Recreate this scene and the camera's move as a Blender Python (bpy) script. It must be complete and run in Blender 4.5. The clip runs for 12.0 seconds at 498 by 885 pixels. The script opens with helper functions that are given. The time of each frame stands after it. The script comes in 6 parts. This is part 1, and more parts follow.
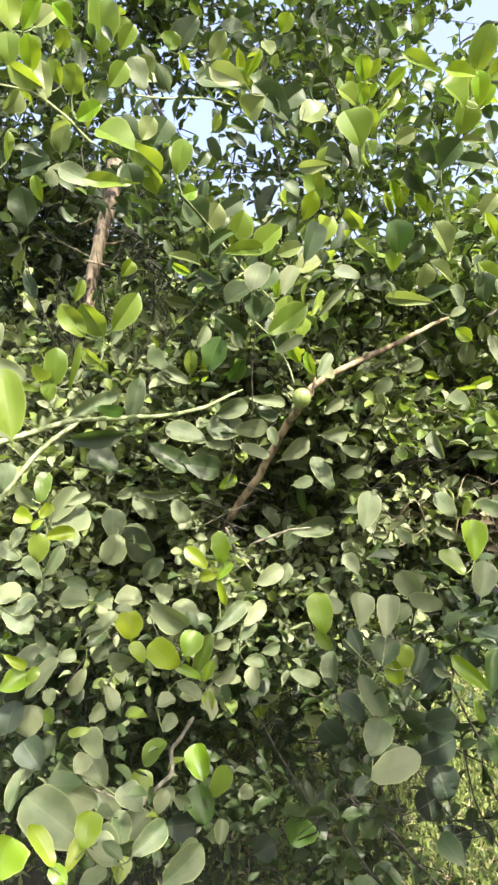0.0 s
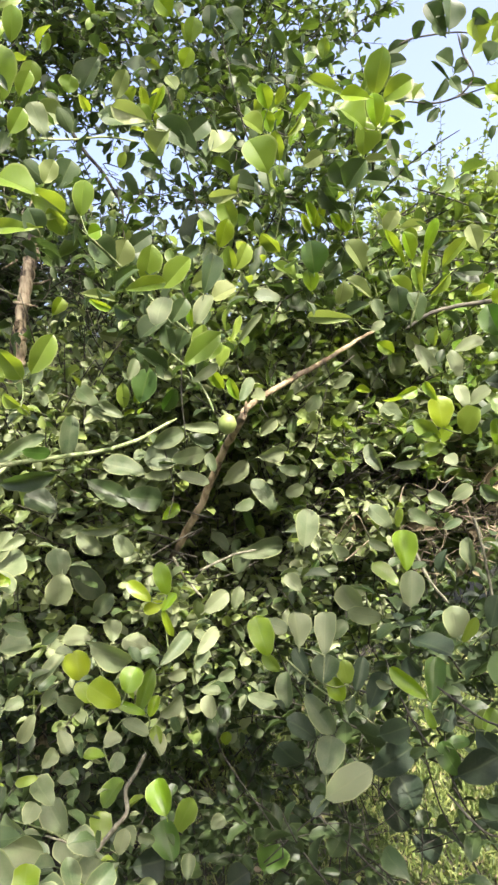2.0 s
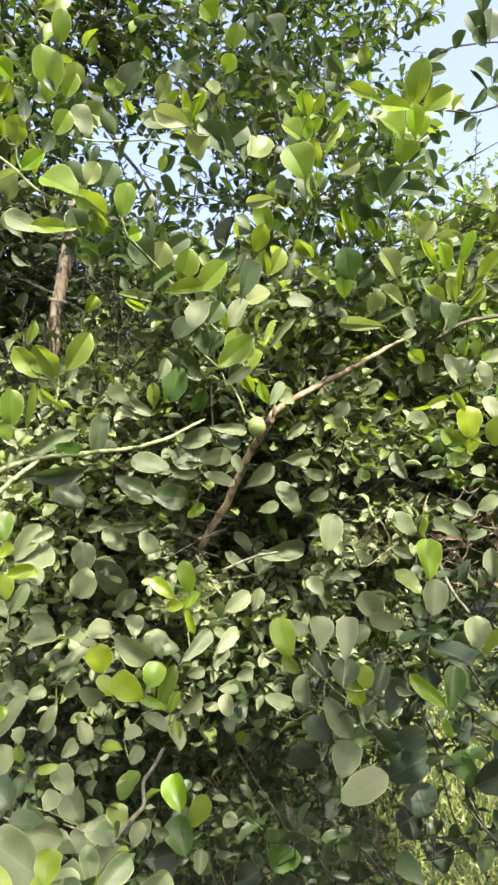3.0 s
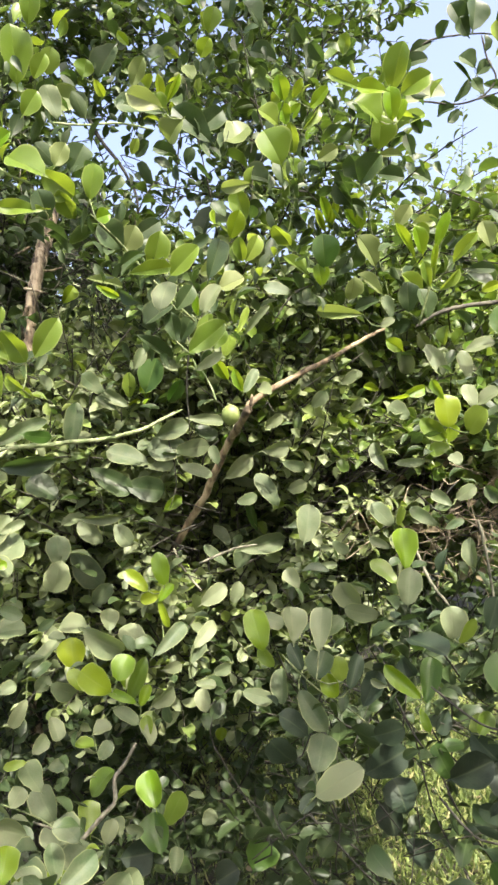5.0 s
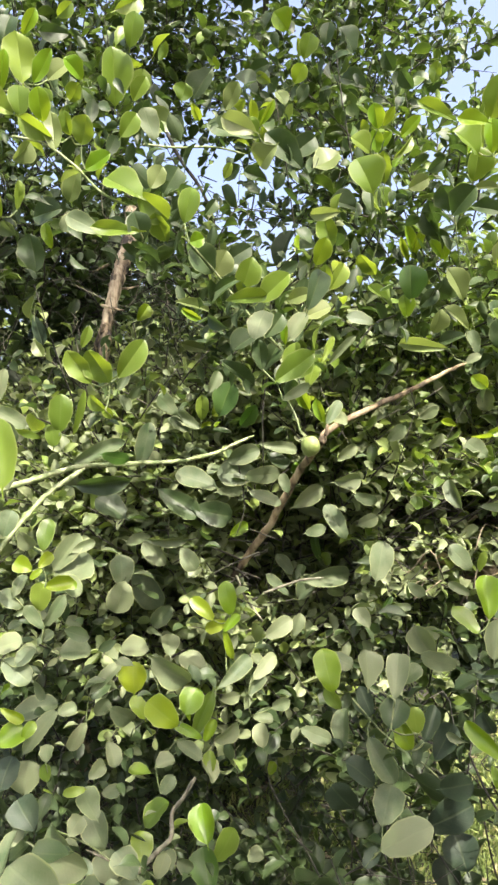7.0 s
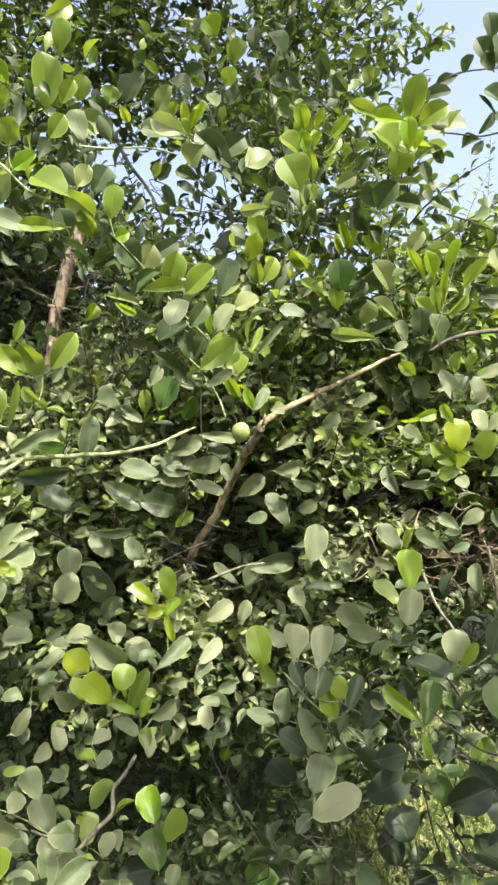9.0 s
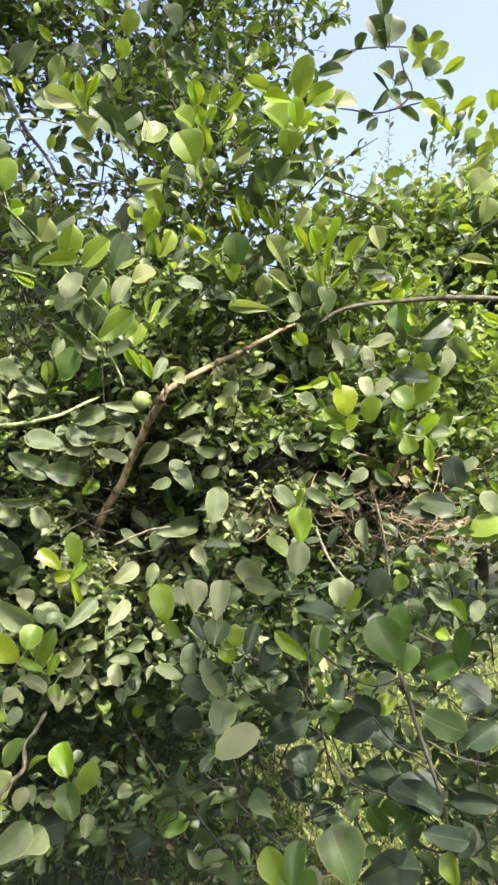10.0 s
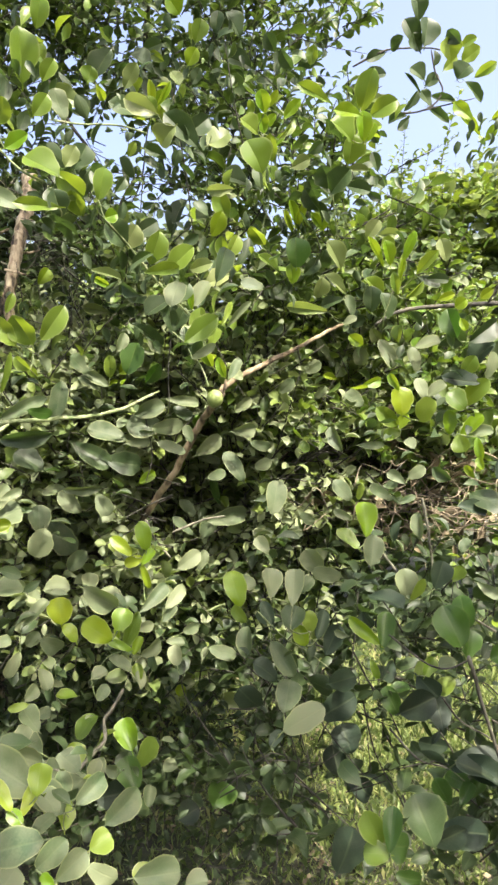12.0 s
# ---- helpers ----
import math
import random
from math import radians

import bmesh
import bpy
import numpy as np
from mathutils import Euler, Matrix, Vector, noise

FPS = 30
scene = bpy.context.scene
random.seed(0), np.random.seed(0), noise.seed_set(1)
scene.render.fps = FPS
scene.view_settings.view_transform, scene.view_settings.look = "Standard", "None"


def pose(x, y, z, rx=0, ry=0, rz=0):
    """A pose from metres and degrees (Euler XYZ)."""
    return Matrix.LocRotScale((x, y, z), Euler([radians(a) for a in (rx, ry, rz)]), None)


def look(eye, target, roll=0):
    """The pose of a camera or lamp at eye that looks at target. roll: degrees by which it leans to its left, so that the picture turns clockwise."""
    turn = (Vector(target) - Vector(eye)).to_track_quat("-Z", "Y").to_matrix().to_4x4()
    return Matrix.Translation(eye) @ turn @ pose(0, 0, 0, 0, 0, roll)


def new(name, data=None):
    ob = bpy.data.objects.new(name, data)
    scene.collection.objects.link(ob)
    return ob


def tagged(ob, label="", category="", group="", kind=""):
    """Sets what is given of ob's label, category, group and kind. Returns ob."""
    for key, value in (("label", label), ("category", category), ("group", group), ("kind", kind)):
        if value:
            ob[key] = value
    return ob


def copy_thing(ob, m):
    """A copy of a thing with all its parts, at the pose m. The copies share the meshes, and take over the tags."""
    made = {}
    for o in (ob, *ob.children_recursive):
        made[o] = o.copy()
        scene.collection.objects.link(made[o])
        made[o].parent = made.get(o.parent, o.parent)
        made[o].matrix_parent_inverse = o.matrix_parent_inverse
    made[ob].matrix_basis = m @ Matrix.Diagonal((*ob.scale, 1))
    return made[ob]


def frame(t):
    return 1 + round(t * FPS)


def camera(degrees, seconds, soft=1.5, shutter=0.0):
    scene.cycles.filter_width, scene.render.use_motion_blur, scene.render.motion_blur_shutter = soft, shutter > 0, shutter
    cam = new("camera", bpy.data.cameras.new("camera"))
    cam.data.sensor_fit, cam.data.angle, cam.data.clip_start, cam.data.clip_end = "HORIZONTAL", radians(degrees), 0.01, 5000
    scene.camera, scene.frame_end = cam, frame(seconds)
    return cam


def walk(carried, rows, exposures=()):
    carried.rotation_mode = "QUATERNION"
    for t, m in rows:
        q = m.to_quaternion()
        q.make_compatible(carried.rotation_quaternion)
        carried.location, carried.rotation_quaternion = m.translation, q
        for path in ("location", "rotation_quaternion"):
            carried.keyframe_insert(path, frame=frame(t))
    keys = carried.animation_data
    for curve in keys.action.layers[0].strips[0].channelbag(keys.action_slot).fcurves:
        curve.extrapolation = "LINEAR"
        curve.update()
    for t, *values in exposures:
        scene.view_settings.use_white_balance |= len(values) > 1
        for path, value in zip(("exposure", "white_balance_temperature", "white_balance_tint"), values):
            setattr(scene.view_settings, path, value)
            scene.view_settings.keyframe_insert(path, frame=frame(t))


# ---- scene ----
cam = camera(38.10, 12.0, soft=2.65)
# seconds, eye x y z, degrees: turn to the left, up, lean to the left
ROWS = [
    (0, 0.0163, -0.0297, 1.5166, 0.61, -4.27, 0.03),
    (0.5, 0.0299, -0.0163, 1.5127, -0.90, -5.79, -1.20),
    (1, 0.0830, -0.0100, 1.5016, -1.66, -5.59, -2.33),
    (1.5, 0.0995, -0.0151, 1.5155, -3.10, -4.06, -3.34),
    (2, 0.0835, -0.0377, 1.5264, -1.76, -2.83, -4.69),
    (2.5, 0.0605, -0.0460, 1.5259, -0.57, -2.96, -2.51),
    (2.7, 0.0714, -0.0518, 1.5305, -0.40, -2.81, -2.61),
    (4.3, 0.0633, -0.0399, 1.5204, 1.18, -1.60, -1.65),
    (4.5, 0.0797, -0.0448, 1.5300, 1.13, -0.34, -2.60),
    (5, 0.0977, -0.0288, 1.5100, -0.81, -2.66, -2.67),
    (5.5, 0.1266, -0.0245, 1.5000, -2.75, -3.73, -2.82),
    (6, 0.1158, -0.0380, 1.5153, -3.55, -1.93, -1.02),
    (6.5, 0.0948, -0.0231, 1.5188, -1.88, -2.04, -0.46),
    (7, 0.0453, -0.0040, 1.5292, 2.73, -1.16, 0.47),
    (7.2, 0.0408, -0.0108, 1.5264, 3.86, -0.80, 1.46),
    (8.8, 0.0915, -0.0159, 1.4942, 2.81, -2.56, -0.08),
    (9, 0.1200, -0.0446, 1.4979, 1.01, -0.63, -0.91),
    (9.5, 0.1528, -0.0848, 1.4946, -3.16, -2.23, -1.66),
    (10, 0.1460, -0.1059, 1.4918, -5.61, -3.09, -1.83),
    (10.5, 0.0822, -0.1500, 1.5018, -4.84, -3.56, -1.29),
    (11, 0.0092, -0.1692, 1.5254, -3.40, -2.13, -1.78),
    (11.5, 0.0060, -0.1673, 1.5232, -3.66, -2.73, -3.30),
    (12, -0.0010, -0.1623, 1.5230, -6.64, -4.46, -0.69),
]


def aimed(x, y, z, yaw, pitch, roll):
    a, b = radians(yaw), radians(pitch)
    return look((x, y, z), (x - math.sin(a) * math.cos(b), y + math.cos(a) * math.cos(b), z + math.sin(b)), roll)


walk(cam, [(t, aimed(*row)) for t, *row in ROWS], exposures=[(0, 1.65, 6500, 12.5), (1.5, 1.59, 6500, 12.5), (3, 1.55, 6500, 12.5), (8, 1.51, 6500, 12.5), (12, 1.47, 6500, 12.5)])

# ---- world and sun ----
SUN_UP, SUN_SIDE = 56.0, 150.0     # degrees: height, and turn from ahead (y) towards the right (x)
world = bpy.data.worlds.new("sky")
world.use_nodes = True
scene.world = world
wn = world.node_tree.nodes
sky = wn.new("ShaderNodeTexSky")
sky.sky_type, sky.sun_disc = "NISHITA", False
sky.sun_elevation, sky.sun_rotation = radians(SUN_UP), radians(SUN_SIDE)
sky.air_density, sky.dust_density, sky.ozone_density = 0.65, 9.0, 1.3
haze = wn.new("ShaderNodeMix")
haze.data_type, haze.blend_type = "RGBA", "MULTIPLY"
haze.inputs[0].default_value = 1.0
haze.inputs[7].default_value = (1.012, 0.99, 1.02, 1.0)     # violet tinge of the dusty air
world.node_tree.links.new(sky.outputs[0], haze.inputs[6])
world.node_tree.links.new(haze.outputs[2], wn["Background"].inputs[0])
wn["Background"].inputs[1].default_value = 0.245
sun_data = bpy.data.lights.new("sun", "SUN")
sun_data.energy, sun_data.angle, sun_data.color = 5.0, radians(0.55), (1.0, 0.93, 0.83)
a, e = radians(SUN_SIDE), radians(SUN_UP)
sun_way = Vector((math.sin(a) * math.cos(e), math.cos(a) * math.cos(e), math.sin(e)))
sun_lamp = new("sun", sun_data)
sun_lamp.matrix_world = look(sun_way * 30, (0, 0, 0))


# ---- materials ----
def material(name):
    m = bpy.data.materials.new(name)
    m.use_nodes = True
    nodes = m.node_tree.nodes
    return m, nodes, m.node_tree.links, nodes["Principled BSDF"]


def ramp_node(nodes, stops):
    r = nodes.new("ShaderNodeValToRGB")
    while len(r.color_ramp.elements) < len(stops):
        r.color_ramp.elements.new(0.5)
    for el, (p, c) in zip(r.color_ramp.elements, stops):
        el.position, el.color = p, (*c, 1)
    return r


def noise_node(nodes, links, scale, detail=3.0, coord=None):
    n = nodes.new("ShaderNodeTexNoise")
    n.inputs["Scale"].default_value, n.inputs["Detail"].default_value = scale, detail
    if coord is None:
        coord = nodes.new("ShaderNodeNewGeometry").outputs["Position"]
    links.new(coord, n.inputs["Vector"])
    return n


def math_node(nodes, links, op, a, b=None):
    n = nodes.new("ShaderNodeMath")
    n.operation = op
    for k, v in enumerate((a, b)):
        if v is None:
            continue
        if isinstance(v, (int, float)):
            n.inputs[k].default_value = v
        else:
            links.new(v, n.inputs[k])
    return n.outputs[0]


def mix_node(nodes, links, fac, c1, c2, kind="MIX"):
    n = nodes.new("ShaderNodeMixRGB")
    n.blend_type = kind
    for sock, v in zip(n.inputs, (fac, c1, c2)):
        if isinstance(v, tuple):
            sock.default_value = (*v, 1)
        elif isinstance(v, (int, float)):
            sock.default_value = v
        else:
            links.new(v, sock)
    return n.outputs[0]


def leaf_material(name, tones, through_tone, dust=0.3, rough=0.38, glow=0.35, shine=0.32, edge=0.4, islands=False):
    """A citrus leaf: tones vary from leaf to leaf; pale midrib and side veins; dust in blotches; light passes through the blade."""
    m, nodes, links, p = material(name)
    if islands:
        rnd = nodes.new("ShaderNodeNewGeometry").outputs["Random Per Island"]
    else:
        rnd = nodes.new("ShaderNodeObjectInfo").outputs["Random"]
    step = 1.0 / max(1, len(tones) - 1)
    tone = ramp_node(nodes, [(i * step, c) for i, c in enumerate(tones)])
    links.new(rnd, tone.inputs[0])
    uv = nodes.new("ShaderNodeUVMap")
    uv.uv_map = "UVMap"
    sep = nodes.new("ShaderNodeSeparateXYZ")
    links.new(uv.outputs[0], sep.inputs[0])
    side = math_node(nodes, links, "ABSOLUTE", math_node(nodes, links, "SUBTRACT", sep.outputs[0], 0.5))
    rib = nodes.new("ShaderNodeMapRange")
    rib.inputs[1].default_value, rib.inputs[2].default_value = 0.015, 0.05
    rib.inputs[3].default_value, rib.inputs[4].default_value = 1.0, 0.0
    links.new(side, rib.inputs[0])
    slant = math_node(nodes, links, "SUBTRACT", math_node(nodes, links, "MULTIPLY", sep.outputs[1], 8.0),
                      math_node(nodes, links, "MULTIPLY", side, 5.0))
    wave = math_node(nodes, links, "SINE", math_node(nodes, links, "MULTIPLY", slant, 6.283))
    vein = nodes.new("ShaderNodeMapRange")
    vein.inputs[1].default_value, vein.inputs[2].default_value = 0.93, 1.0
    links.new(wave, vein.inputs[0])
    rim = nodes.new("ShaderNodeMapRange")
    rim.inputs[1].default_value, rim.inputs[2].default_value = 0.44, 0.485
    links.new(side, rim.inputs[0])
    lines = math_node(nodes, links, "MAXIMUM", rib.outputs[0], math_node(nodes, links, "MULTIPLY", vein.outputs[0], 0.3))
    blot = noise_node(nodes, links, 45.0, 3.0)
    fine = noise_node(nodes, links, 400.0, 2.0)
    col = mix_node(nodes, links, math_node(nodes, links, "MULTIPLY", lines, 0.05), tone.outputs[0], (0.42, 0.47, 0.2))
    # Pale leaf margin, lightened further for the light that edges catch.
    col = mix_node(nodes, links, math_node(nodes, links, "MULTIPLY", rim.outputs[0], edge), col, (0.36, 0.40, 0.15))
    shade = nodes.new("ShaderNodeMapRange")
    shade.inputs[1].default_value, shade.inputs[2].default_value = 0.35, 0.7
    shade.inputs[3].default_value, shade.inputs[4].default_value = 0.0, dust
    links.new(math_node(nodes, links, "ADD", math_node(nodes, links, "MULTIPLY", blot.outputs[0], 0.7),
                        math_node(nodes, links, "MULTIPLY", fine.outputs[0], 0.3)), shade.inputs[0])
    col = mix_node(nodes, links, shade.outputs[0], col, (0.165, 0.178, 0.10))
    links.new(col, p.inputs["Base Color"])
    rr = math_node(nodes, links, "ADD", math_node(nodes, links, "MULTIPLY", shade.outputs[0], 0.6), rough)
    links.new(rr, p.inputs["Roughness"])
    p.inputs["Specular IOR Level"].default_value = shine
    bump = nodes.new("ShaderNodeBump")
    bump.inputs["Strength"].default_value, bump.inputs["Distance"].default_value = 0.2, 0.0015
    links.new(math_node(nodes, links, "ADD", math_node(nodes, links, "MULTIPLY", lines, -1.0),
                        math_node(nodes, links, "MULTIPLY", blot.outputs[0], 0.8)), bump.inputs["Height"])
    links.new(bump.outputs[0], p.inputs["Normal"])
    trans = nodes.new("ShaderNodeBsdfTranslucent")
    tcol = mix_node(nodes, links, 0.6, col, through_tone)
    links.new(tcol, trans.inputs[0])
    mix = nodes.new("ShaderNodeMixShader")
    mix.inputs[0].default_value = glow
    links.new(p.outputs[0], mix.inputs[1])
    links.new(trans.outputs[0], mix.inputs[2])
    links.new(mix.outputs[0], nodes["Material Output"].inputs[0])
    return m


def bark_material(name, dark, mid, pale, scale=60.0, rough=0.85, relief=0.004, along=1.0, sharp=1.0):
    """Mottled bark; along < 1 draws the cracks out upwards, sharp > 1 sets them off more."""
    m, nodes, links, p = material(name)
    grain = nodes.new("ShaderNodeMapping")
    grain.inputs["Scale"].default_value = (1, 1, along)
    links.new(nodes.new("ShaderNodeNewGeometry").outputs["Position"], grain.inputs[0])
    n = noise_node(nodes, links, scale, 5.0, grain.outputs[0])
    big = noise_node(nodes, links, scale * 0.17, 3.0)
    r = ramp_node(nodes, [(0.5 - 0.12 / sharp, dark), (0.5, mid), (0.5 + 0.13 / sharp, pale)])
    links.new(math_node(nodes, links, "ADD", math_node(nodes, links, "MULTIPLY", n.outputs[0], 0.6),
                        math_node(nodes, links, "MULTIPLY", big.outputs[0], 0.4)), r.inputs[0])
    links.new(r.outputs[0], p.inputs["Base Color"])
    p.inputs["Roughness"].default_value = rough
    bump = nodes.new("ShaderNodeBump")
    bump.inputs["Strength"].default_value, bump.inputs["Distance"].default_value = 0.8, relief
    links.new(n.outputs[0], bump.inputs["Height"])
    links.new(bump.outputs[0], p.inputs["Normal"])
    return m


PALE = (0.138, 0.168, 0.083)
DUSTY = [(0.031, 0.058, 0.024), (0.064, 0.098, 0.041), (0.112, 0.143, 0.068), (0.042, 0.072, 0.029), (0.086, 0.115, 0.052), PALE]
GREEN = [(0.056, 0.102, 0.012), (0.09, 0.15, 0.016), (0.14, 0.20, 0.025), (0.07, 0.122, 0.014)]
# Near-black copy of the leaf colours, the lower right shade put in.
SHADED = [(0.009, 0.018, 0.010), (0.014, 0.027, 0.015), (0.024, 0.042, 0.021)]
YOUNG = [(0.078, 0.165, 0.005), (0.11, 0.19, 0.006), (0.16, 0.215, 0.009)]
# Leaf colours darkened for the shade within and under the crown.
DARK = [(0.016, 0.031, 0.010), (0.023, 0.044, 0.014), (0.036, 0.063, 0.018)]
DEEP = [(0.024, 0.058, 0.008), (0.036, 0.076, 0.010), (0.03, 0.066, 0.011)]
KINDS = {
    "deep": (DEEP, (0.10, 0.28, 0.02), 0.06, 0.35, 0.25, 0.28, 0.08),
    "dusty": (DUSTY, (0.22, 0.32, 0.05), 0.5, 0.48, 0.22),
    "green": (GREEN, (0.34, 0.46, 0.02), 0.1, 0.32, 0.40),
    "young": (YOUNG, (0.36, 0.48, 0.02), 0.03, 0.34, 0.44),
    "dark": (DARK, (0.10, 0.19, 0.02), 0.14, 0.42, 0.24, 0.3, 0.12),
    "pale": ([(0.085, 0.12, 0.036), (0.12, 0.155, 0.05), (0.16, 0.19, 0.07)], (0.30, 0.40, 0.05), 0.12, 0.4, 0.32),
    "glossy": (SHADED, (0.06, 0.11, 0.03), 0.10, 0.5, 0.12, 0.2, 0.03),
}
leaf_mats = {k: leaf_material(k + " leaf", *v) for k, v in KINDS.items()}
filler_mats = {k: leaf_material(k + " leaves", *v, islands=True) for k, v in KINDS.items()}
# Lightened leaf colour, the sun on the heart's leaves put into it.
SUN_TONE = (0.215, 0.255, 0.128)
MIXED = [DARK[1], SUN_TONE, GREEN[1], DUSTY[2], SUN_TONE, DARK[1], SUN_TONE, GREEN[2], DUSTY[2], SUN_TONE, GREEN[0], PALE, YOUNG[1]]
crown_mat = leaf_material("crown leaves", MIXED, (0.28, 0.40, 0.05), 0.3, 0.42, 0.32, islands=True)
front_mat = leaf_material("sun-toned leaves", [SUN_TONE, DUSTY[2], SUN_TONE, PALE, GREEN[2], SUN_TONE, DUSTY[1]], (0.26, 0.36, 0.05), 0.3, 0.45, 0.26, islands=True)
top_mat = leaf_material("top leaves", [DARK[1], GREEN[0], PALE, GREEN[2], GREEN[1], DARK[0], YOUNG[0], GREEN[0], DUSTY[1], DARK[2], GREEN[1], DUSTY[2]], (0.24, 0.38, 0.02), 0.12, 0.34, 0.28, islands=True)
# High crown and leader, shade of the undersides mixed in as darker tones.
high_mat = leaf_material("high leaves", [DARK[0], GREEN[0], DARK[1], DARK[2], GREEN[1], DARK[1], DUSTY[0], DARK[0]], (0.16, 0.27, 0.02), 0.12, 0.42, 0.2, islands=True)
crown_far_mat = leaf_material("far crown leaves", [GREEN[0], DARK[1], GREEN[2], DUSTY[1], DARK[0], YOUNG[0], DARK[2], GREEN[1], DUSTY[2]], (0.3, 0.42, 0.02), 0.2, 0.42, 0.28, islands=True)
bark = bark_material("brown bark", (0.05, 0.037, 0.02), (0.185, 0.14, 0.078), (0.33, 0.27, 0.165), along=0.5, sharp=1.3)
bough_bark = bark_material("old bough bark", (0.018, 0.014, 0.008), (0.17, 0.135, 0.078), (0.34, 0.29, 0.185), 80.0, relief=0.01, along=0.22, sharp=1.6)
# Nearly black, the shade on the twigs put into the bark colour.
dark_bark = bark_material("dark bark", (0.010, 0.010, 0.006), (0.022, 0.021, 0.013), (0.045, 0.042, 0.028))
nest_bark = bark_material("dead twig bark", (0.07, 0.058, 0.034), (0.165, 0.136, 0.084), (0.29, 0.245, 0.16))
# Bark darkened for the shaded underside of the right bough.
shade_bark = bark_material("shade-toned bark", (0.018, 0.017, 0.011), (0.04, 0.038, 0.024), (0.085, 0.08, 0.05))
green_bark = bark_material("green young bark", (0.09, 0.13, 0.04), (0.18, 0.225, 0.09), (0.29, 0.31, 0.17), 90.0, 0.7)
shoot_bark = bark_material("green shoot bark", (0.05, 0.075, 0.022), (0.10, 0.135, 0.04), (0.17, 0.19, 0.08), 120.0, 0.6)
grey_bark = bark_material("grey dry bark", (0.05, 0.05, 0.032), (0.125, 0.122, 0.08), (0.23, 0.222, 0.15), 80.0)

soil_mat, nodes, links, p = material("soil with grass")
n1, n2, n3 = noise_node(nodes, links, 9.0, 8.0), noise_node(nodes, links, 0.9, 5.0), noise_node(nodes, links, 120.0, 3.0)
r1 = ramp_node(nodes, [(0.3, (0.016, 0.013, 0.009)), (0.5, (0.035, 0.028, 0.018)), (0.7, (0.075, 0.06, 0.038))])
r2 = ramp_node(nodes, [(0.36, (0, 0, 0)), (0.56, (1, 1, 1))])
r3 = ramp_node(nodes, [(0.35, (0.012, 0.018, 0.006)), (0.6, (0.035, 0.045, 0.014)), (0.75, (0.09, 0.085, 0.035))])
links.new(n1.outputs[0], r1.inputs[0])
links.new(n3.outputs[0], r3.inputs[0])
links.new(math_node(nodes, links, "ADD", math_node(nodes, links, "MULTIPLY", n2.outputs[0], 0.6), math_node(nodes, links, "MULTIPLY", n1.outputs[0], 0.4)), r2.inputs[0])
links.new(mix_node(nodes, links, r2.outputs[0], r1.outputs[0], r3.outputs[0]), p.inputs["Base Color"])
p.inputs["Roughness"].default_value = 0.95
bump = nodes.new("ShaderNodeBump")
bump.inputs["Distance"].default_value = 0.02
links.new(n1.outputs[0], bump.inputs["Height"])
links.new(bump.outputs[0], p.inputs["Normal"])

# Near-black and bright blades: shade and sun dapples put into the tones.
grass_mat = leaf_material("grass", [(0.015, 0.03, 0.008), (0.06, 0.09, 0.02), (0.26, 0.31, 0.09), (0.02, 0.035, 0.009), (0.03, 0.05, 0.012), (0.14, 0.20, 0.05), (0.30, 0.27, 0.12)],
                          (0.28, 0.42, 0.09), 0.1, 0.5, 0.35, islands=True)

litter_mat = leaf_material("dry leaves", [(0.08, 0.06, 0.035), (0.16, 0.125, 0.07), (0.24, 0.19, 0.115), (0.12, 0.095, 0.055), (0.15, 0.145, 0.065)],
                           (0.3, 0.2, 0.08), 0.3, 0.7, 0.1, islands=True)

lime_mat, nodes, links, p = material("lime peel")
n1 = noise_node(nodes, links, 35.0, 2.0)
r1 = ramp_node(nodes, [(0.35, (0.13, 0.18, 0.042)), (0.65, (0.24, 0.27, 0.085))])
links.new(n1.outputs[0], r1.inputs[0])
links.new(r1.outputs[0], p.inputs["Base Color"])
p.inputs["Roughness"].default_value = 0.55
n2 = noise_node(nodes, links, 500.0, 1.0)
bump = nodes.new("ShaderNodeBump")
bump.inputs["Strength"].default_value, bump.inputs["Distance"].default_value = 0.3, 0.001
links.new(n2.outputs[0], bump.inputs["Height"])
links.new(bump.outputs[0], p.inputs["Normal"])


# ---- helpers ----
def mesh_from(name, verts, faces, mat, uvs=None):
    me = bpy.data.meshes.new(name)
    me.from_pydata([tuple(v) for v in verts], [], faces)
    if uvs is not None:
        layer = me.uv_layers.new(name="UVMap")
        idx = np.empty(len(me.loops), dtype=np.int32)
        me.loops.foreach_get("vertex_index", idx)
        layer.data.foreach_set("uv", np.asarray(uvs, dtype=np.float32)[idx].ravel())
    me.materials.append(mat)
    me.polygons.foreach_set("use_smooth", [True] * len(me.polygons))
    me.update()
    return me


def part(name, me, parent, label="", kind=""):
    ob = new(name, me)
    ob.parent = parent
    return tagged(ob, label, kind=kind)


def thing(name, place, label, category, group=""):
    ob = new(name)
    ob.empty_display_size = 0.1
    ob.location = place
    return tagged(ob, label, category, group)


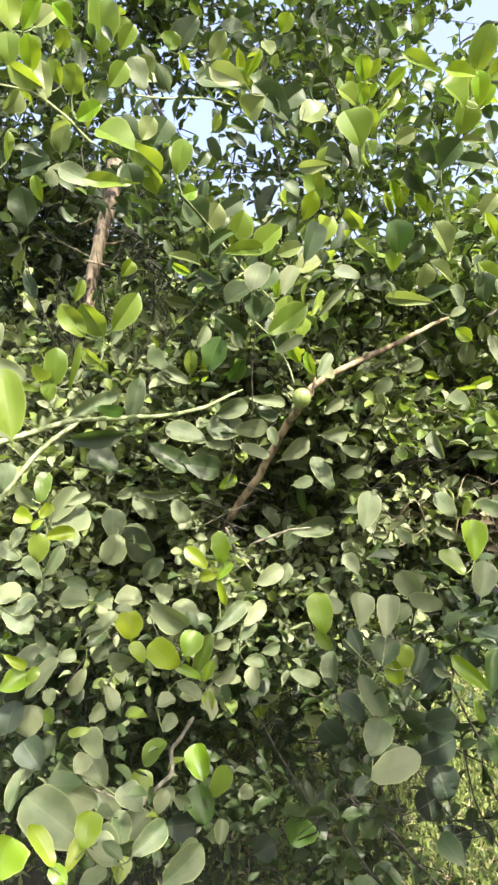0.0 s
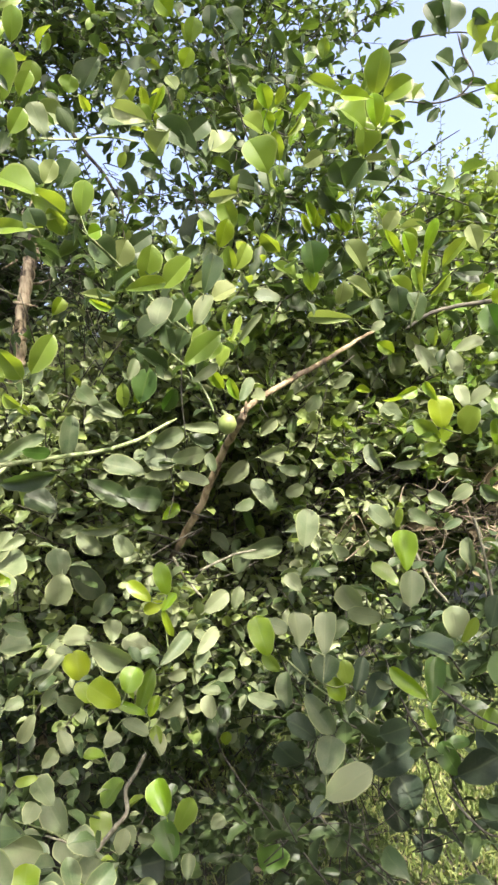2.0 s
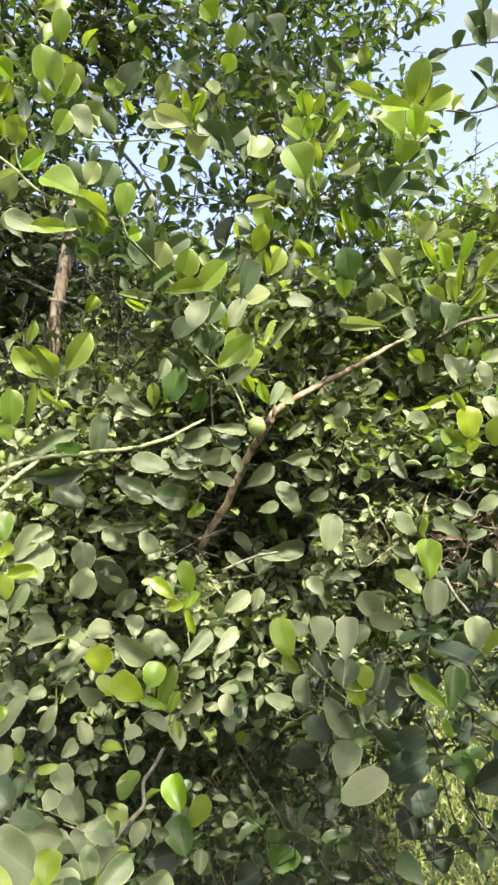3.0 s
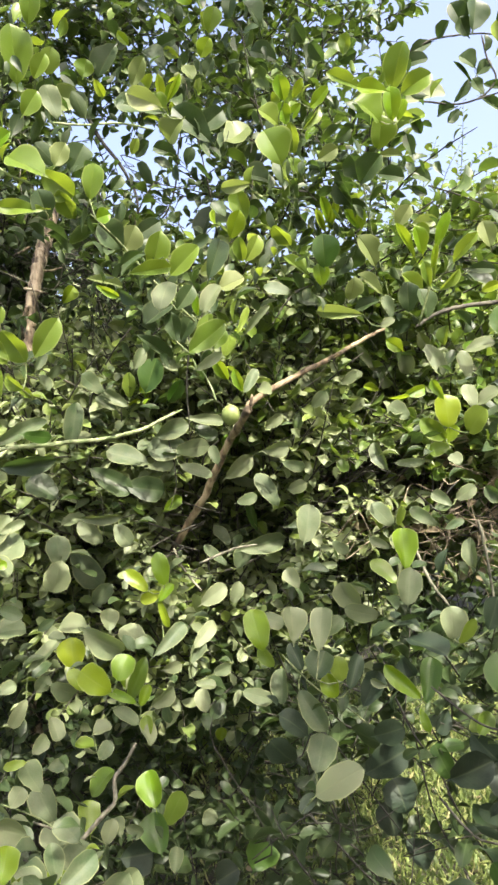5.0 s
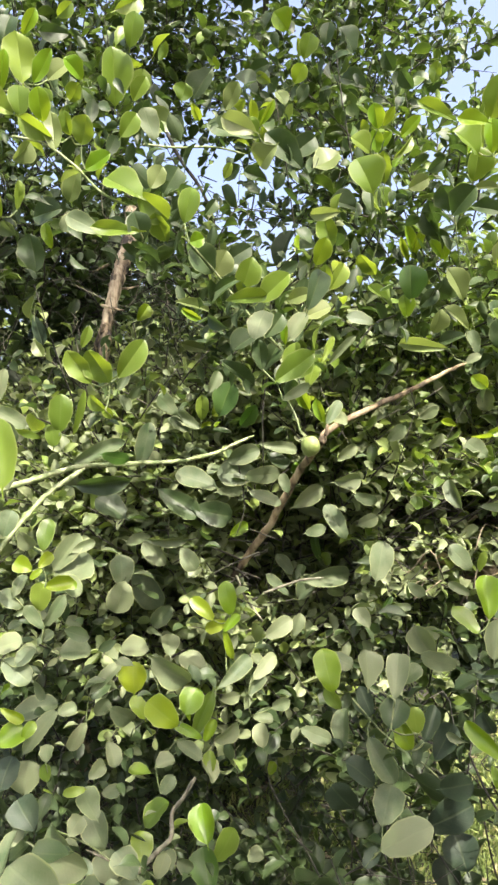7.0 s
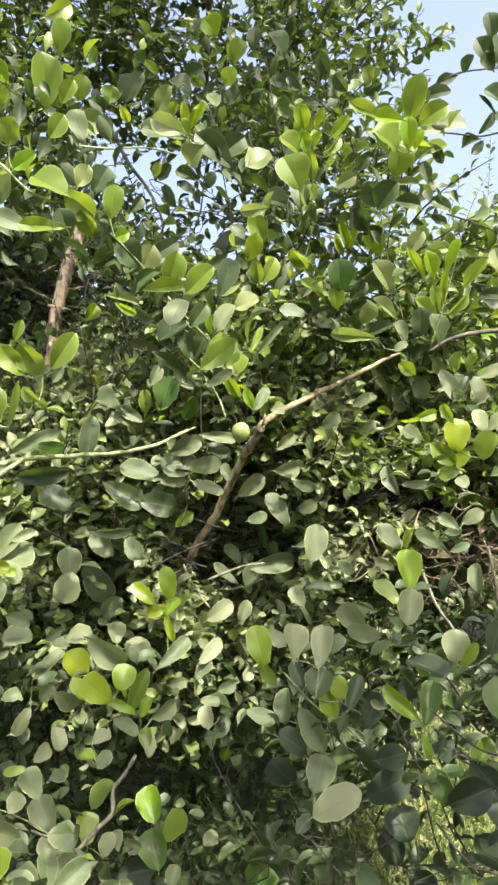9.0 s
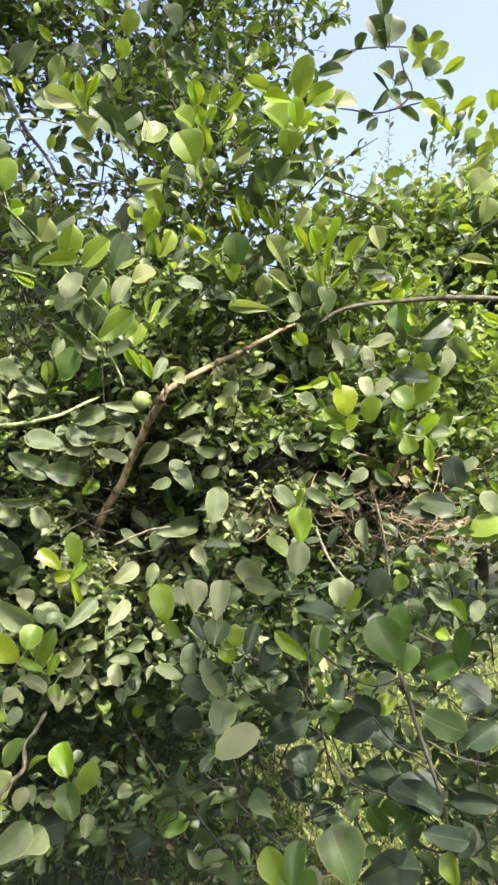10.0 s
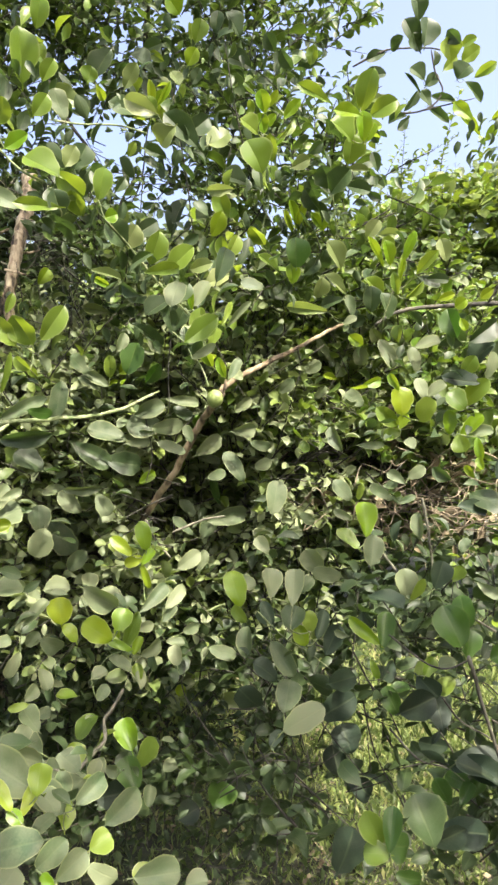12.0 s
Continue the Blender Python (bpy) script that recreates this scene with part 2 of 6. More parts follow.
def leaf_geo(ratio=0.55, fold=0.25, curl=0.25, taper=0.5, rows=6, cols=3, wavy=0.0, twist=0.0, stalk=0.0, tip=0.5, notched=0.0, lop=0.0, crease=False):
    """A blunt oval leaf one unit long, from its stalk along +y, upper side +z, the halves parted by a crease: verts, faces, uvs."""
    V, U, F = [], [], []
    steps = [1 - (1 - i / rows) ** 1.5 for i in range(rows + 1)]
    if stalk:
        steps = [-stalk] + steps
    across = [-1, -0.55, 0, 0, 0.55, 1] if crease else [j / (cols - 1) * 2 - 1 for j in range(cols)]
    cols = len(across)

    def outline(v):
        return v ** taper * max(0.0, 1 - v ** (2.7 if tip > 0.75 else 2.3)) ** tip

    widest = max(outline(i / 40) for i in range(41))
    for v in steps:
        half = 0.5 * ratio * outline(v) / widest if 0 < v < 0.999 else (0.018 if v <= 0 else 0.05 * ratio)
        half *= 1 + wavy * math.sin(17 * v) + notched * math.sin(61 * v)
        for u in across:
            x = u * half * (1 + lop * u)
            z = abs(x) ** 1.15 * fold * 0.8 - curl * (v - 0.35) ** 2 + wavy * math.sin(9 * v + 2 * u) * abs(u)
            a = twist * (v - 0.3)
            V.append((x * math.cos(a) - z * math.sin(a), v, x * math.sin(a) + z * math.cos(a)))
            U.append((0.5 + 0.5 * u, max(0.0, v)))
    for i in range(len(steps) - 1):
        for j in range(cols - 1):
            a = i * cols + j
            if across[j] != across[j + 1]:
                F.append((a, a + 1, a + cols + 1, a + cols))
    return np.array(V), F, np.array(U)


POINTED = [leaf_geo(0.5, 1.0, 0.15, 0.6, stalk=0.1, tip=0.95), leaf_geo(0.46, 1.3, 0.4, 0.6, twist=0.4, stalk=0.1, tip=0.9), leaf_geo(0.56, 0.8, -0.25, 0.55, twist=-0.4, stalk=0.1, tip=0.85)]
SMALL_SHAPES = [leaf_geo(0.52, 1.0, 0.4, 0.55, rows=4, stalk=0.15, tip=0.7), leaf_geo(0.6, 0.6, 0.7, 0.55, rows=4, twist=0.6, stalk=0.15), leaf_geo(0.46, 1.5, 0.25, 0.6, rows=4, twist=-0.5, stalk=0.15, tip=0.9), leaf_geo(0.64, 0.8, -0.4, 0.6, rows=4, twist=0.3, stalk=0.15)]
FAR_SHAPES = [leaf_geo(0.6, 0.7, 0.3, 0.6, rows=3), leaf_geo(0.68, 0.4, -0.1, 0.7, rows=3)]


def frames_for(ways, ups):
    """Rotation matrices (n, 3, 3) with y along each way and z as near ups as can be."""
    y = ways / np.linalg.norm(ways, axis=1, keepdims=True)
    x = np.cross(y, ups)
    x /= np.linalg.norm(x, axis=1, keepdims=True) + 1e-9
    z = np.cross(x, y)
    return np.stack((x, y, z), axis=2)


def joined_leaves(name, places, ways, ups, sizes, shapes, mat, rng):
    """Many leaves as one mesh."""
    R = frames_for(ways, ups)
    pick = rng.integers(0, len(shapes), len(places))
    Vs, Fs, Us, off = [], [], [], 0
    for k, (V, F, U) in enumerate(shapes):
        sel = np.nonzero(pick == k)[0]
        if not len(sel):
            continue
        W = np.einsum("nij,vj->nvi", R[sel] * sizes[sel, None, None], V) + places[sel, None, :]
        n, nv = len(sel), len(V)
        Fa = np.array(F)
        Fs.append((Fa[None] + (np.arange(n) * nv)[:, None, None] + off).reshape(-1, 4))
        Vs.append(W.reshape(-1, 3))
        Us.append(np.tile(U, (n, 1)))
        off += n * nv
    V, F, U = np.concatenate(Vs), np.concatenate(Fs), np.concatenate(Us)
    me = bpy.data.meshes.new(name)
    me.vertices.add(len(V))
    me.vertices.foreach_set("co", V.astype(np.float32).ravel())
    me.loops.add(F.size)
    me.loops.foreach_set("vertex_index", F.astype(np.int32).ravel())
    me.polygons.add(len(F))
    me.polygons.foreach_set("loop_start", np.arange(0, F.size, 4, dtype=np.int32))
    me.polygons.foreach_set("loop_total", np.full(len(F), 4, dtype=np.int32))
    me.update(calc_edges=True)
    me.polygons.foreach_set("use_smooth", np.ones(len(F), dtype=bool))
    layer = me.uv_layers.new(name="UVMap")
    layer.data.foreach_set("uv", U[F.ravel()].astype(np.float32).ravel())
    me.materials.append(mat)
    me.validate()
    return me


def tube_geo(points, radii, sides=7, rough=0.0, rng=None):
    """A bent, tapered round limb through points."""
    P = [Vector(q) for q in points]
    V, F = [], []
    n = len(P)
    ref = Vector((0.3, -0.9, 0.2))
    for i, q in enumerate(P):
        d = (P[min(n - 1, i + 1)] - P[max(0, i - 1)]).normalized()
        s = d.cross(ref).normalized()
        t = d.cross(s)
        for k in range(sides):
            a = 2 * math.pi * k / sides
            r = radii[i] * (1 + (rng.uniform(-rough, rough) if rough else 0))
            V.append(q + (s * math.cos(a) + t * math.sin(a)) * r)
    for i in range(n - 1):
        for k in range(sides):
            a, b = i * sides + k, i * sides + (k + 1) % sides
            F.append((a, b, b + sides, a + sides))
    F.append(tuple(range(sides - 1, -1, -1)))
    F.append(tuple(range((n - 1) * sides, n * sides)))
    return V, F


def smooth_line(points, steps):
    """Catmull-Rom through points."""
    P = [Vector(q) for q in points]
    P = [2 * P[0] - P[1], *P, 2 * P[-1] - P[-2]]
    out = []
    for i in range(1, len(P) - 2):
        a, b, c, d = P[i - 1:i + 3]
        for k in range(steps):
            t = k / steps
            out.append(0.5 * (2 * b + (c - a) * t + (2 * a - 5 * b + 4 * c - d) * t * t + (3 * b - a - 3 * c + d) * t ** 3))
    out.append(P[-2])
    return out


line_of = {}    # the middle lines of the limbs


def limb(name, points, r0, r1, mat, parent, label="", steps=5, knots=0.035, sides=9):
    line = smooth_line(points, steps)
    rng = random.Random(len(name) * 31 + int(r0 * 1e5) + int(abs(points[0][0]) * 1e4))
    n = len(line)
    jit = r0 * 0.14
    line = [q + Vector((rng.uniform(-jit, jit), rng.uniform(-jit, jit), rng.uniform(-jit, jit))) if 0 < i < n - 1 else q for i, q in enumerate(line)]
    radii = [0.85 * (r0 + (r1 - r0) * i / (n - 1)) * (1 + rng.uniform(-knots, knots) * 1.5) for i in range(n)]
    if name != "trunk":
        radii[0] *= 0.7
        radii[-1] *= 0.4
    V, F = tube_geo(line, radii, sides, knots, rng)
    ob = part(name, mesh_from(name, V, F, mat), parent, label)
    line_of[ob.name] = [q + parent.location for q in line]
    return ob


placed_kind = []
placed = []     # roots and tips of the outer leaves that are set one by one


# fold, curl, taper, wavy, twist, tip of each leaf pattern; the last four are pointed shoots' leaves
LEAF_PATTERNS = ((0.45, 0.25, 0.5, 0.035, 0.2, 0.5), (0.2, 0.4, 0.55, 0.05, -0.35, 0.5), (0.8, 0.15, 0.5, 0.03, 0.4, 0.52), (0.3, -0.3, 0.62, 0.06, -0.15, 0.45),
                 (0.15, 0.35, 0.5, 0.045, 0.1, 0.55), (0.55, 0.35, 0.56, 0.05, -0.5, 0.48), (0.7, 0.15, 0.7, 0.04, 0.2, 0.45), (0.9, 0.25, 0.52, 0.05, -0.25, 0.58),
                 (0.8, 0.12, 0.65, 0.04, 0.25, 0.72), (1.0, 0.3, 0.7, 0.05, -0.35, 0.66), (0.6, -0.3, 0.6, 0.06, 0.4, 0.8), (0.9, 0.45, 0.65, 0.04, 0.0, 0.62))


def leaf_mesh(tone, k):
    key = "leaf %s %d" % (tone, k)
    if key not in bpy.data.meshes:
        fold, curl, taper, wavy, twist, tip = LEAF_PATTERNS[k]
        V, F, U = leaf_geo(1.0, fold, curl, taper, rows=14, cols=5, wavy=wavy, twist=twist, stalk=0.14, tip=tip, notched=0.022, lop=0.09 * math.sin(2.4 * k), crease=k > 7)
        V[:, 2] *= 0.8
        mesh_from(key, V, F, leaf_mats[tone], U).name = key
    return bpy.data.meshes[key]


LEAF_LABELS = {"young": "yellow-green young leaf", "dusty": "pale green leaf covered with dust", "glossy": "leaf coloured dark for the shade it hangs in"}


def leaves_at(tree, tone, rows):
    """Leaves one by one: root x y z, way to the tip x y z, width, turn about its own axis in degrees."""
    for x, y, z, dx, dy, dz, width, turn in rows:
        way = Vector((dx, dy, dz))
        length = way.length
        ya = way.normalized()
        za = Vector((0, -0.85, 0.5))
        za = (za - ya * za.dot(ya)).normalized()
        xa = ya.cross(za)
        k = len(placed) * 7 + int(abs(x) * 1000)
        k = 8 + k % 4 if z > 1.52 and tone != "dusty" else k % 8
        m = Matrix((xa, ya, za)).transposed().to_4x4()
        m = Matrix.Translation((x, y, z)) @ m @ pose(0, 0, 0, 0, turn, 0) @ Matrix.Diagonal((width, length, 0.5 * (length + width), 1))
        root = Vector((x, y, z))
        near, host = 0.22, tree
        for o, line in line_of.items():
            gap = min((q - root).length for q in line)
            if gap < near:
                near, host = gap, bpy.data.objects[o]
        ob = part("leaf", leaf_mesh(tone, k), host, LEAF_LABELS.get(tone, ""))
        ob.matrix_parent_inverse = Matrix.Translation(-tree.location)
        ob.matrix_basis = m
        placed.append((root, root + way))
        placed_kind.append(tone)


def clear_of_limbs(L):
    """True for the places that leave the bare stretches of the front branches open to view."""
    Q = np.array([q for o, line in line_of.items() if o.startswith("branch") for q in line if q.y < 1.75 and q.z > 1.25])
    keep = np.ones(len(L), dtype=bool)
    for i, q in enumerate(L):
        d = np.hypot(Q[:, 0] - q[0], Q[:, 2] - q[2])
        near = Q[d < np.where(Q[:, 1] > 1.64, 0.028, 0.058)]
        if len(near) and q[1] < near[:, 1].max() + 0.01:
            keep[i] = False
        if 0.54 < q[0] < 0.72 and 1.2 < q[1] < 1.56 and 1.19 < q[2] < 1.285:     # the bare nest of dead twigs
            keep[i] = False
    return keep


def fill_between(tree, per, seed):
    """More leaves of the same kinds close behind the outer ones, as on the same shoots."""
    rng = np.random.default_rng(seed)
    for kind in KINDS:
        L, W, UP, S = [], [], [], []
        for (root, tip), k in zip(placed, placed_kind):
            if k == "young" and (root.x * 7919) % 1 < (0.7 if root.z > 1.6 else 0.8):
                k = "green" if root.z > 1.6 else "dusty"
            if k == "deep" or k != "young" and (root.x * 6133) % 1 < (0.8 if root.z > 1.5 else 0.75):     # inner leaves turn dark, shade between the leaves put into their colour
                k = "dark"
            if k != kind or root.y > 2.0:
                continue
            way = np.array(tip - root)
            length = np.linalg.norm(way)
            high = root.z > 1.6 and kind in ("young", "green", "dark")
            for n in range(2 if kind == "young" or root.z < 1.15 else per + 2 if high else per):
                flat = n >= (per + 1 if high else per - 3) and kind != "young"     # most leaves lie open to the sun and show their edges from the side
                L.append(np.array(root) + rng.normal(size=3) * 0.026 + np.array((0, rng.uniform(0.03 if high else 0.01, 0.10), 0.012 if flat else 0)))
                if flat:
                    W.append(np.array((rng.normal(), rng.normal() - 0.4, rng.normal() * 0.3)))
                    UP.append(np.array((0.1, -0.15, 1.0)) + rng.normal(size=3) * 0.22)
                else:
                    W.append(way / length + rng.normal(size=3) * 0.6 + np.array((0, 0, 0.8 if high else 0)))
                    UP.append(np.array((-0.1, -0.3, 0.9)) + rng.normal(size=3) * 0.6)
                S.append(min(0.05, length) * rng.uniform(0.5, 0.9))
        if not L:
            continue
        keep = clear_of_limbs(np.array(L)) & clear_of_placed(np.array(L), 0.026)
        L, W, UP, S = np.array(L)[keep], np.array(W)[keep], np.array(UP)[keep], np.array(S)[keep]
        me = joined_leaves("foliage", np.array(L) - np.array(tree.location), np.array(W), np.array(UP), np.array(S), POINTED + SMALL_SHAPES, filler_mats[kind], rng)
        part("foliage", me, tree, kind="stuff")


def shoots(tree, mat, reach=0.045):
    """Thin green stems that run from leaf root to leaf root, as on the same shoot."""
    rng = random.Random(6)
    roots = [a for a, b in placed]
    joined, V, F = {0}, [], []
    P = np.array(roots)
    best = np.linalg.norm(P - P[0], axis=1)
    link = np.zeros(len(P), dtype=int)
    for _ in range(len(P) - 1):
        best_open = np.where([i in joined for i in range(len(P))], 9.0, best)
        i = int(np.argmin(best_open))
        joined.add(i)
        a, b = roots[link[i]], roots[i]
        gap = (b - a).length
        if 0.004 < gap < reach:
            sag = Vector((rng.uniform(-0.1, 0.1), rng.uniform(0.05, 0.2), rng.uniform(-0.2, 0.0))) * gap
            line = smooth_line([a, (a + b) / 2 + sag, b], 4)
            base = len(V)
            W, G = tube_geo([q - tree.location for q in line], [rng.uniform(0.0008, 0.0012)] * len(line), 5)
            V.extend(W)
            F.extend(tuple(k + base for k in f) for f in G)
        d = np.linalg.norm(P - P[i], axis=1)
        link = np.where(d < best, i, link)
        best = np.minimum(best, d)
    part("greenwood", mesh_from("greenwood", V, F, mat), tree, "thin green leafy shoots", kind="stuff")


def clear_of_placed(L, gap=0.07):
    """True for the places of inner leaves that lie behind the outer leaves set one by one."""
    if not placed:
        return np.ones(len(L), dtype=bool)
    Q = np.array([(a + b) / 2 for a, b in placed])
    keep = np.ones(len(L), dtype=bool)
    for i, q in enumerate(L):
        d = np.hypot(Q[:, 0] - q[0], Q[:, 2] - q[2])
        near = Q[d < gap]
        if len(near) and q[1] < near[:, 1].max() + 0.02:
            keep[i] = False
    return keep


def crown(parent, blobs, seed, twig_mat, mat, shapes, leaf=0.052, per=9, lean=(0, -0.25, 0.55), span=(0.10, 0.24)):
    """Leafy twigs through ellipsoids (x, y, z, rx, ry, rz, twigs): joined leaves and joined twigs under parent."""
    rng = np.random.default_rng(seed)
    L, W, UP, S = [], [], [], []
    TV, TF = [], []
    for bx, by, bz, rx, ry, rz, count in blobs:
        c, r = np.array((bx, by, bz)), np.array((rx, ry, rz))
        for _ in range(count):
            d = rng.normal(size=3)
            d /= np.linalg.norm(d)
            q = c + d * r * rng.uniform(0.25, 1.0) ** 0.6
            way = d * 0.7 + np.array(lean) + rng.normal(size=3) * 0.45
            way /= np.linalg.norm(way)
            length = rng.uniform(*span)
            bend = rng.normal(size=3) * 0.25
            n = int(per * length / 0.17 + rng.uniform(0, 2))
            line = []
            for k in range(5):
                s = k / 4
                line.append(q + (way + bend * s) * length * s)
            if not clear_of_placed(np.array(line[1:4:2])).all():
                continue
            base = len(TV)
            V, F = tube_geo([tuple(v) for v in line], [0.0022, 0.002, 0.0017, 0.0014, 0.0008][:len(line)], 4)
            TV.extend(V)
            TF.extend(tuple(i + base for i in f) for f in F)
            big = rng.uniform(0.7, 1.3)
            spin = rng.uniform(0, 6.28)
            for k in range(n):
                s = (k + 0.6) / n
                at = q + (way + bend * s) * length * s
                spin += 2.4
                a = np.cross(way, (0.2, 0.1, 1))
                a /= np.linalg.norm(a)
                b = np.cross(way, a)
                out = a * math.cos(spin) + b * math.sin(spin)
                lw = (out * 0.9 + way * (0.25 + 0.6 * s) + rng.normal(size=3) * 0.2) * np.array((1, 1, 0.7))
                L.append(at)
                W.append(lw)
                UP.append(np.array((0, -0.2, 1.0)) + way * 0.3 + rng.normal(size=3) * 0.6)
                S.append(leaf * big * rng.uniform(0.6, 1.45) * (1 - 0.3 * (s > 0.85)))
    L, W, UP, S = np.array(L), np.array(W), np.array(UP), np.array(S)
    base = np.array(parent.location)
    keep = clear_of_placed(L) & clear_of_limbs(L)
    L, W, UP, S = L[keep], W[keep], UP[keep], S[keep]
    me = joined_leaves("foliage", L - base, W, UP, S, shapes, mat, rng)
    part("foliage", me, parent, kind="stuff")
    tm = mesh_from("brushwood", [tuple(np.array(v) - base) for v in TV], TF, twig_mat)
    part("brushwood", tm, parent, kind="stuff")


# ---- ground ----
def build_ground():
    rng = random.Random(4)
    xs = [-300, -120, -50, -20, -9] + [i * 0.25 for i in range(-24, 25)] + [9, 20, 50, 120, 300]
    ys = [-300, -120, -50, -20, -9] + [i * 0.25 for i in range(-16, 40)] + [14, 25, 50, 120, 300]
    V = [(x, y, 0.035 * noise.noise((x * 0.9, y * 0.9, 0)) + 0.012 * noise.noise((x * 4, y * 4, 3)) if abs(x) < 20 and abs(y) < 20 else 0.0) for y in ys for x in xs]
    nx = len(xs)
    F = [(j * nx + i, j * nx + i + 1, (j + 1) * nx + i + 1, (j + 1) * nx + i) for j in range(len(ys) - 1) for i in range(nx - 1)]
    ob = new("ground", mesh_from("ground", V, F, soil_mat))
    tagged(ob, "dry brown soil patchily grown with short grass", "ground", kind="structure")


build_ground()


def build_grass():
    rng = np.random.default_rng(8)
    n = 95000
    far, turn = 2.6 * np.abs(rng.normal(size=n)) ** 0.8, rng.uniform(0, 2 * math.pi, n)
    P = np.stack((1.15 + 0.5 * far * np.cos(turn), 2.75 + 0.5 * far * np.sin(turn), np.zeros(n)), axis=1)
    keep = np.array([noise.noise((q[0] * 1.7, q[1] * 1.7, 9)) > -0.7 for q in P])
    P = P[keep]
    n = len(P)
    W = np.stack((rng.normal(size=n) * 0.6, rng.normal(size=n) * 0.6, rng.uniform(0.2, 1.5, n)), axis=1)
    U = rng.normal(size=(n, 3)) + np.array((0, -0.3, 0.6))
    S = 0.014 + 0.044 * rng.uniform(size=n) ** 1.6
    blade = [leaf_geo(0.10, 0.3, 0.9, 0.5, rows=3), leaf_geo(0.16, 0.2, 0.5, 0.7, rows=2), leaf_geo(0.28, 0.2, 0.3, 0.7, rows=2)]
    ob = new("grass", joined_leaves("grass", P, W, U, S, blade, grass_mat, rng))
    tagged(ob, "short sunlit grass and weeds growing on the soil", "grass", kind="stuff")


build_grass()


def build_litter():
    rng = np.random.default_rng(18)
    n = 3500
    P = np.stack((rng.uniform(-1.6, 1.6, n), rng.uniform(1.2, 4.0, n), rng.uniform(0.0, 0.02, n)), axis=1)
    W = np.stack((rng.normal(size=n), rng.normal(size=n), rng.normal(size=n) * 0.2), axis=1)
    U = rng.normal(size=(n, 3)) * 0.35 + np.array((0, 0, 1.0))
    ob = new("leaf_litter", joined_leaves("leaf_litter", P, W, U, rng.uniform(0.012, 0.03, n), FAR_SHAPES, litter_mat, rng))
    tagged(ob, "fallen dry brown leaves strewn under the tree", "leaf litter", kind="stuff")


build_litter()


# ---- the lime tree ----
lime_tree = thing("lime_tree", (-0.6, 2.25, 0), "leafy lime tree with dusty green leaves and thorny brown branches", "tree", "lime trees")


def local(points, tree):
    return [Vector(q) - tree.location for q in points]


limb("trunk", local([(-0.6, 2.25, -0.05), (-0.58, 2.22, 0.3), (-0.5, 2.1, 0.7), (-0.3, 1.8, 1.0), (-0.07, 1.59, 1.18)], lime_tree), 0.045, 0.012, dark_bark, lime_tree)
limb("branch", local([(-0.58, 2.22, 0.3), (-0.5, 2.0, 0.9), (-0.44, 1.80, 1.5), (-0.36, 1.60, 1.76)], lime_tree), 0.035, 0.014, bough_bark, lime_tree)
limb("branch", local([(-0.068, 1.59, 1.185), (-0.026, 1.549, 1.259), (0.014, 1.507, 1.318), (0.046, 1.466, 1.38), (0.078, 1.426, 1.445), (0.1, 1.383, 1.478), (0.121, 1.341, 1.513)], lime_tree), 0.0099, 0.0088, bark, lime_tree, "forked brown branch")
limb("branch", local([(0.117, 1.341, 1.502), (0.131, 1.37, 1.526), (0.203, 1.397, 1.565), (0.296, 1.423, 1.607), (0.364, 1.45, 1.642), (0.413, 1.477, 1.664)], lime_tree), 0.0086, 0.0036, bark, lime_tree)
limb("twig", local([(0.124, 1.341, 1.515), (0.127, 1.342, 1.538)], lime_tree), 0.0048, 0.0027, bark, lime_tree)
limb("branch", local([(-0.447, 1.111, 1.416), (-0.381, 1.158, 1.435), (-0.309, 1.206, 1.459), (-0.22, 1.253, 1.465), (-0.145, 1.299, 1.468), (-0.086, 1.345, 1.481), (-0.011, 1.394, 1.515)], lime_tree), 0.0065, 0.0035, green_bark, lime_tree, "green young branch")
limb("branch", local([(-0.39, 1.004, 1.31), (-0.352, 1.042, 1.373), (-0.311, 1.08, 1.428), (-0.267, 1.117, 1.463)], lime_tree), 0.0039, 0.0047, green_bark, lime_tree)
limb("branch", local([(-0.364, 1.60, 1.655), (-0.360, 1.61, 1.71), (-0.358, 1.635, 1.775), (-0.347, 1.66, 1.85), (-0.340, 1.69, 1.91), (-0.330, 1.73, 1.98), (-0.335, 1.80, 2.08)], lime_tree), 0.0130, 0.0225, bough_bark, lime_tree, "thick brown bough with cracked bark", knots=0.05, sides=14, steps=9)
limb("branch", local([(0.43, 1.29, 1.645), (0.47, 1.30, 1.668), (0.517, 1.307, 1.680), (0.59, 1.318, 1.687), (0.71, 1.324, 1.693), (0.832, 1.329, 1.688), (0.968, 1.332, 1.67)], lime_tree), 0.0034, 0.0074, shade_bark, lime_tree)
limb("branch", local([(0.283, 1.709, 1.281), (0.316, 1.712, 1.343), (0.366, 1.711, 1.369), (0.427, 1.708, 1.359), (0.494, 1.702, 1.328), (0.561, 1.698, 1.314)], lime_tree), 0.0041, 0.0034, bark, lime_tree)
limb("twig", local([(0.366, 1.711, 1.369), (0.397, 1.662, 1.408)], lime_tree), 0.0027, 0.0027, green_bark, lime_tree)
limb("twig", local([(0.393, 1.201, 1.261), (0.399, 1.2, 1.241), (0.418, 1.196, 1.196), (0.446, 1.192, 1.156)], lime_tree), 0.0034, 0.0029, grey_bark, lime_tree)
limb("twig", local([(0.534, 1.296, 1.283), (0.54, 1.295, 1.262), (0.549, 1.291, 1.209), (0.558, 1.284, 1.113)], lime_tree), 0.0037, 0.0032, grey_bark, lime_tree)
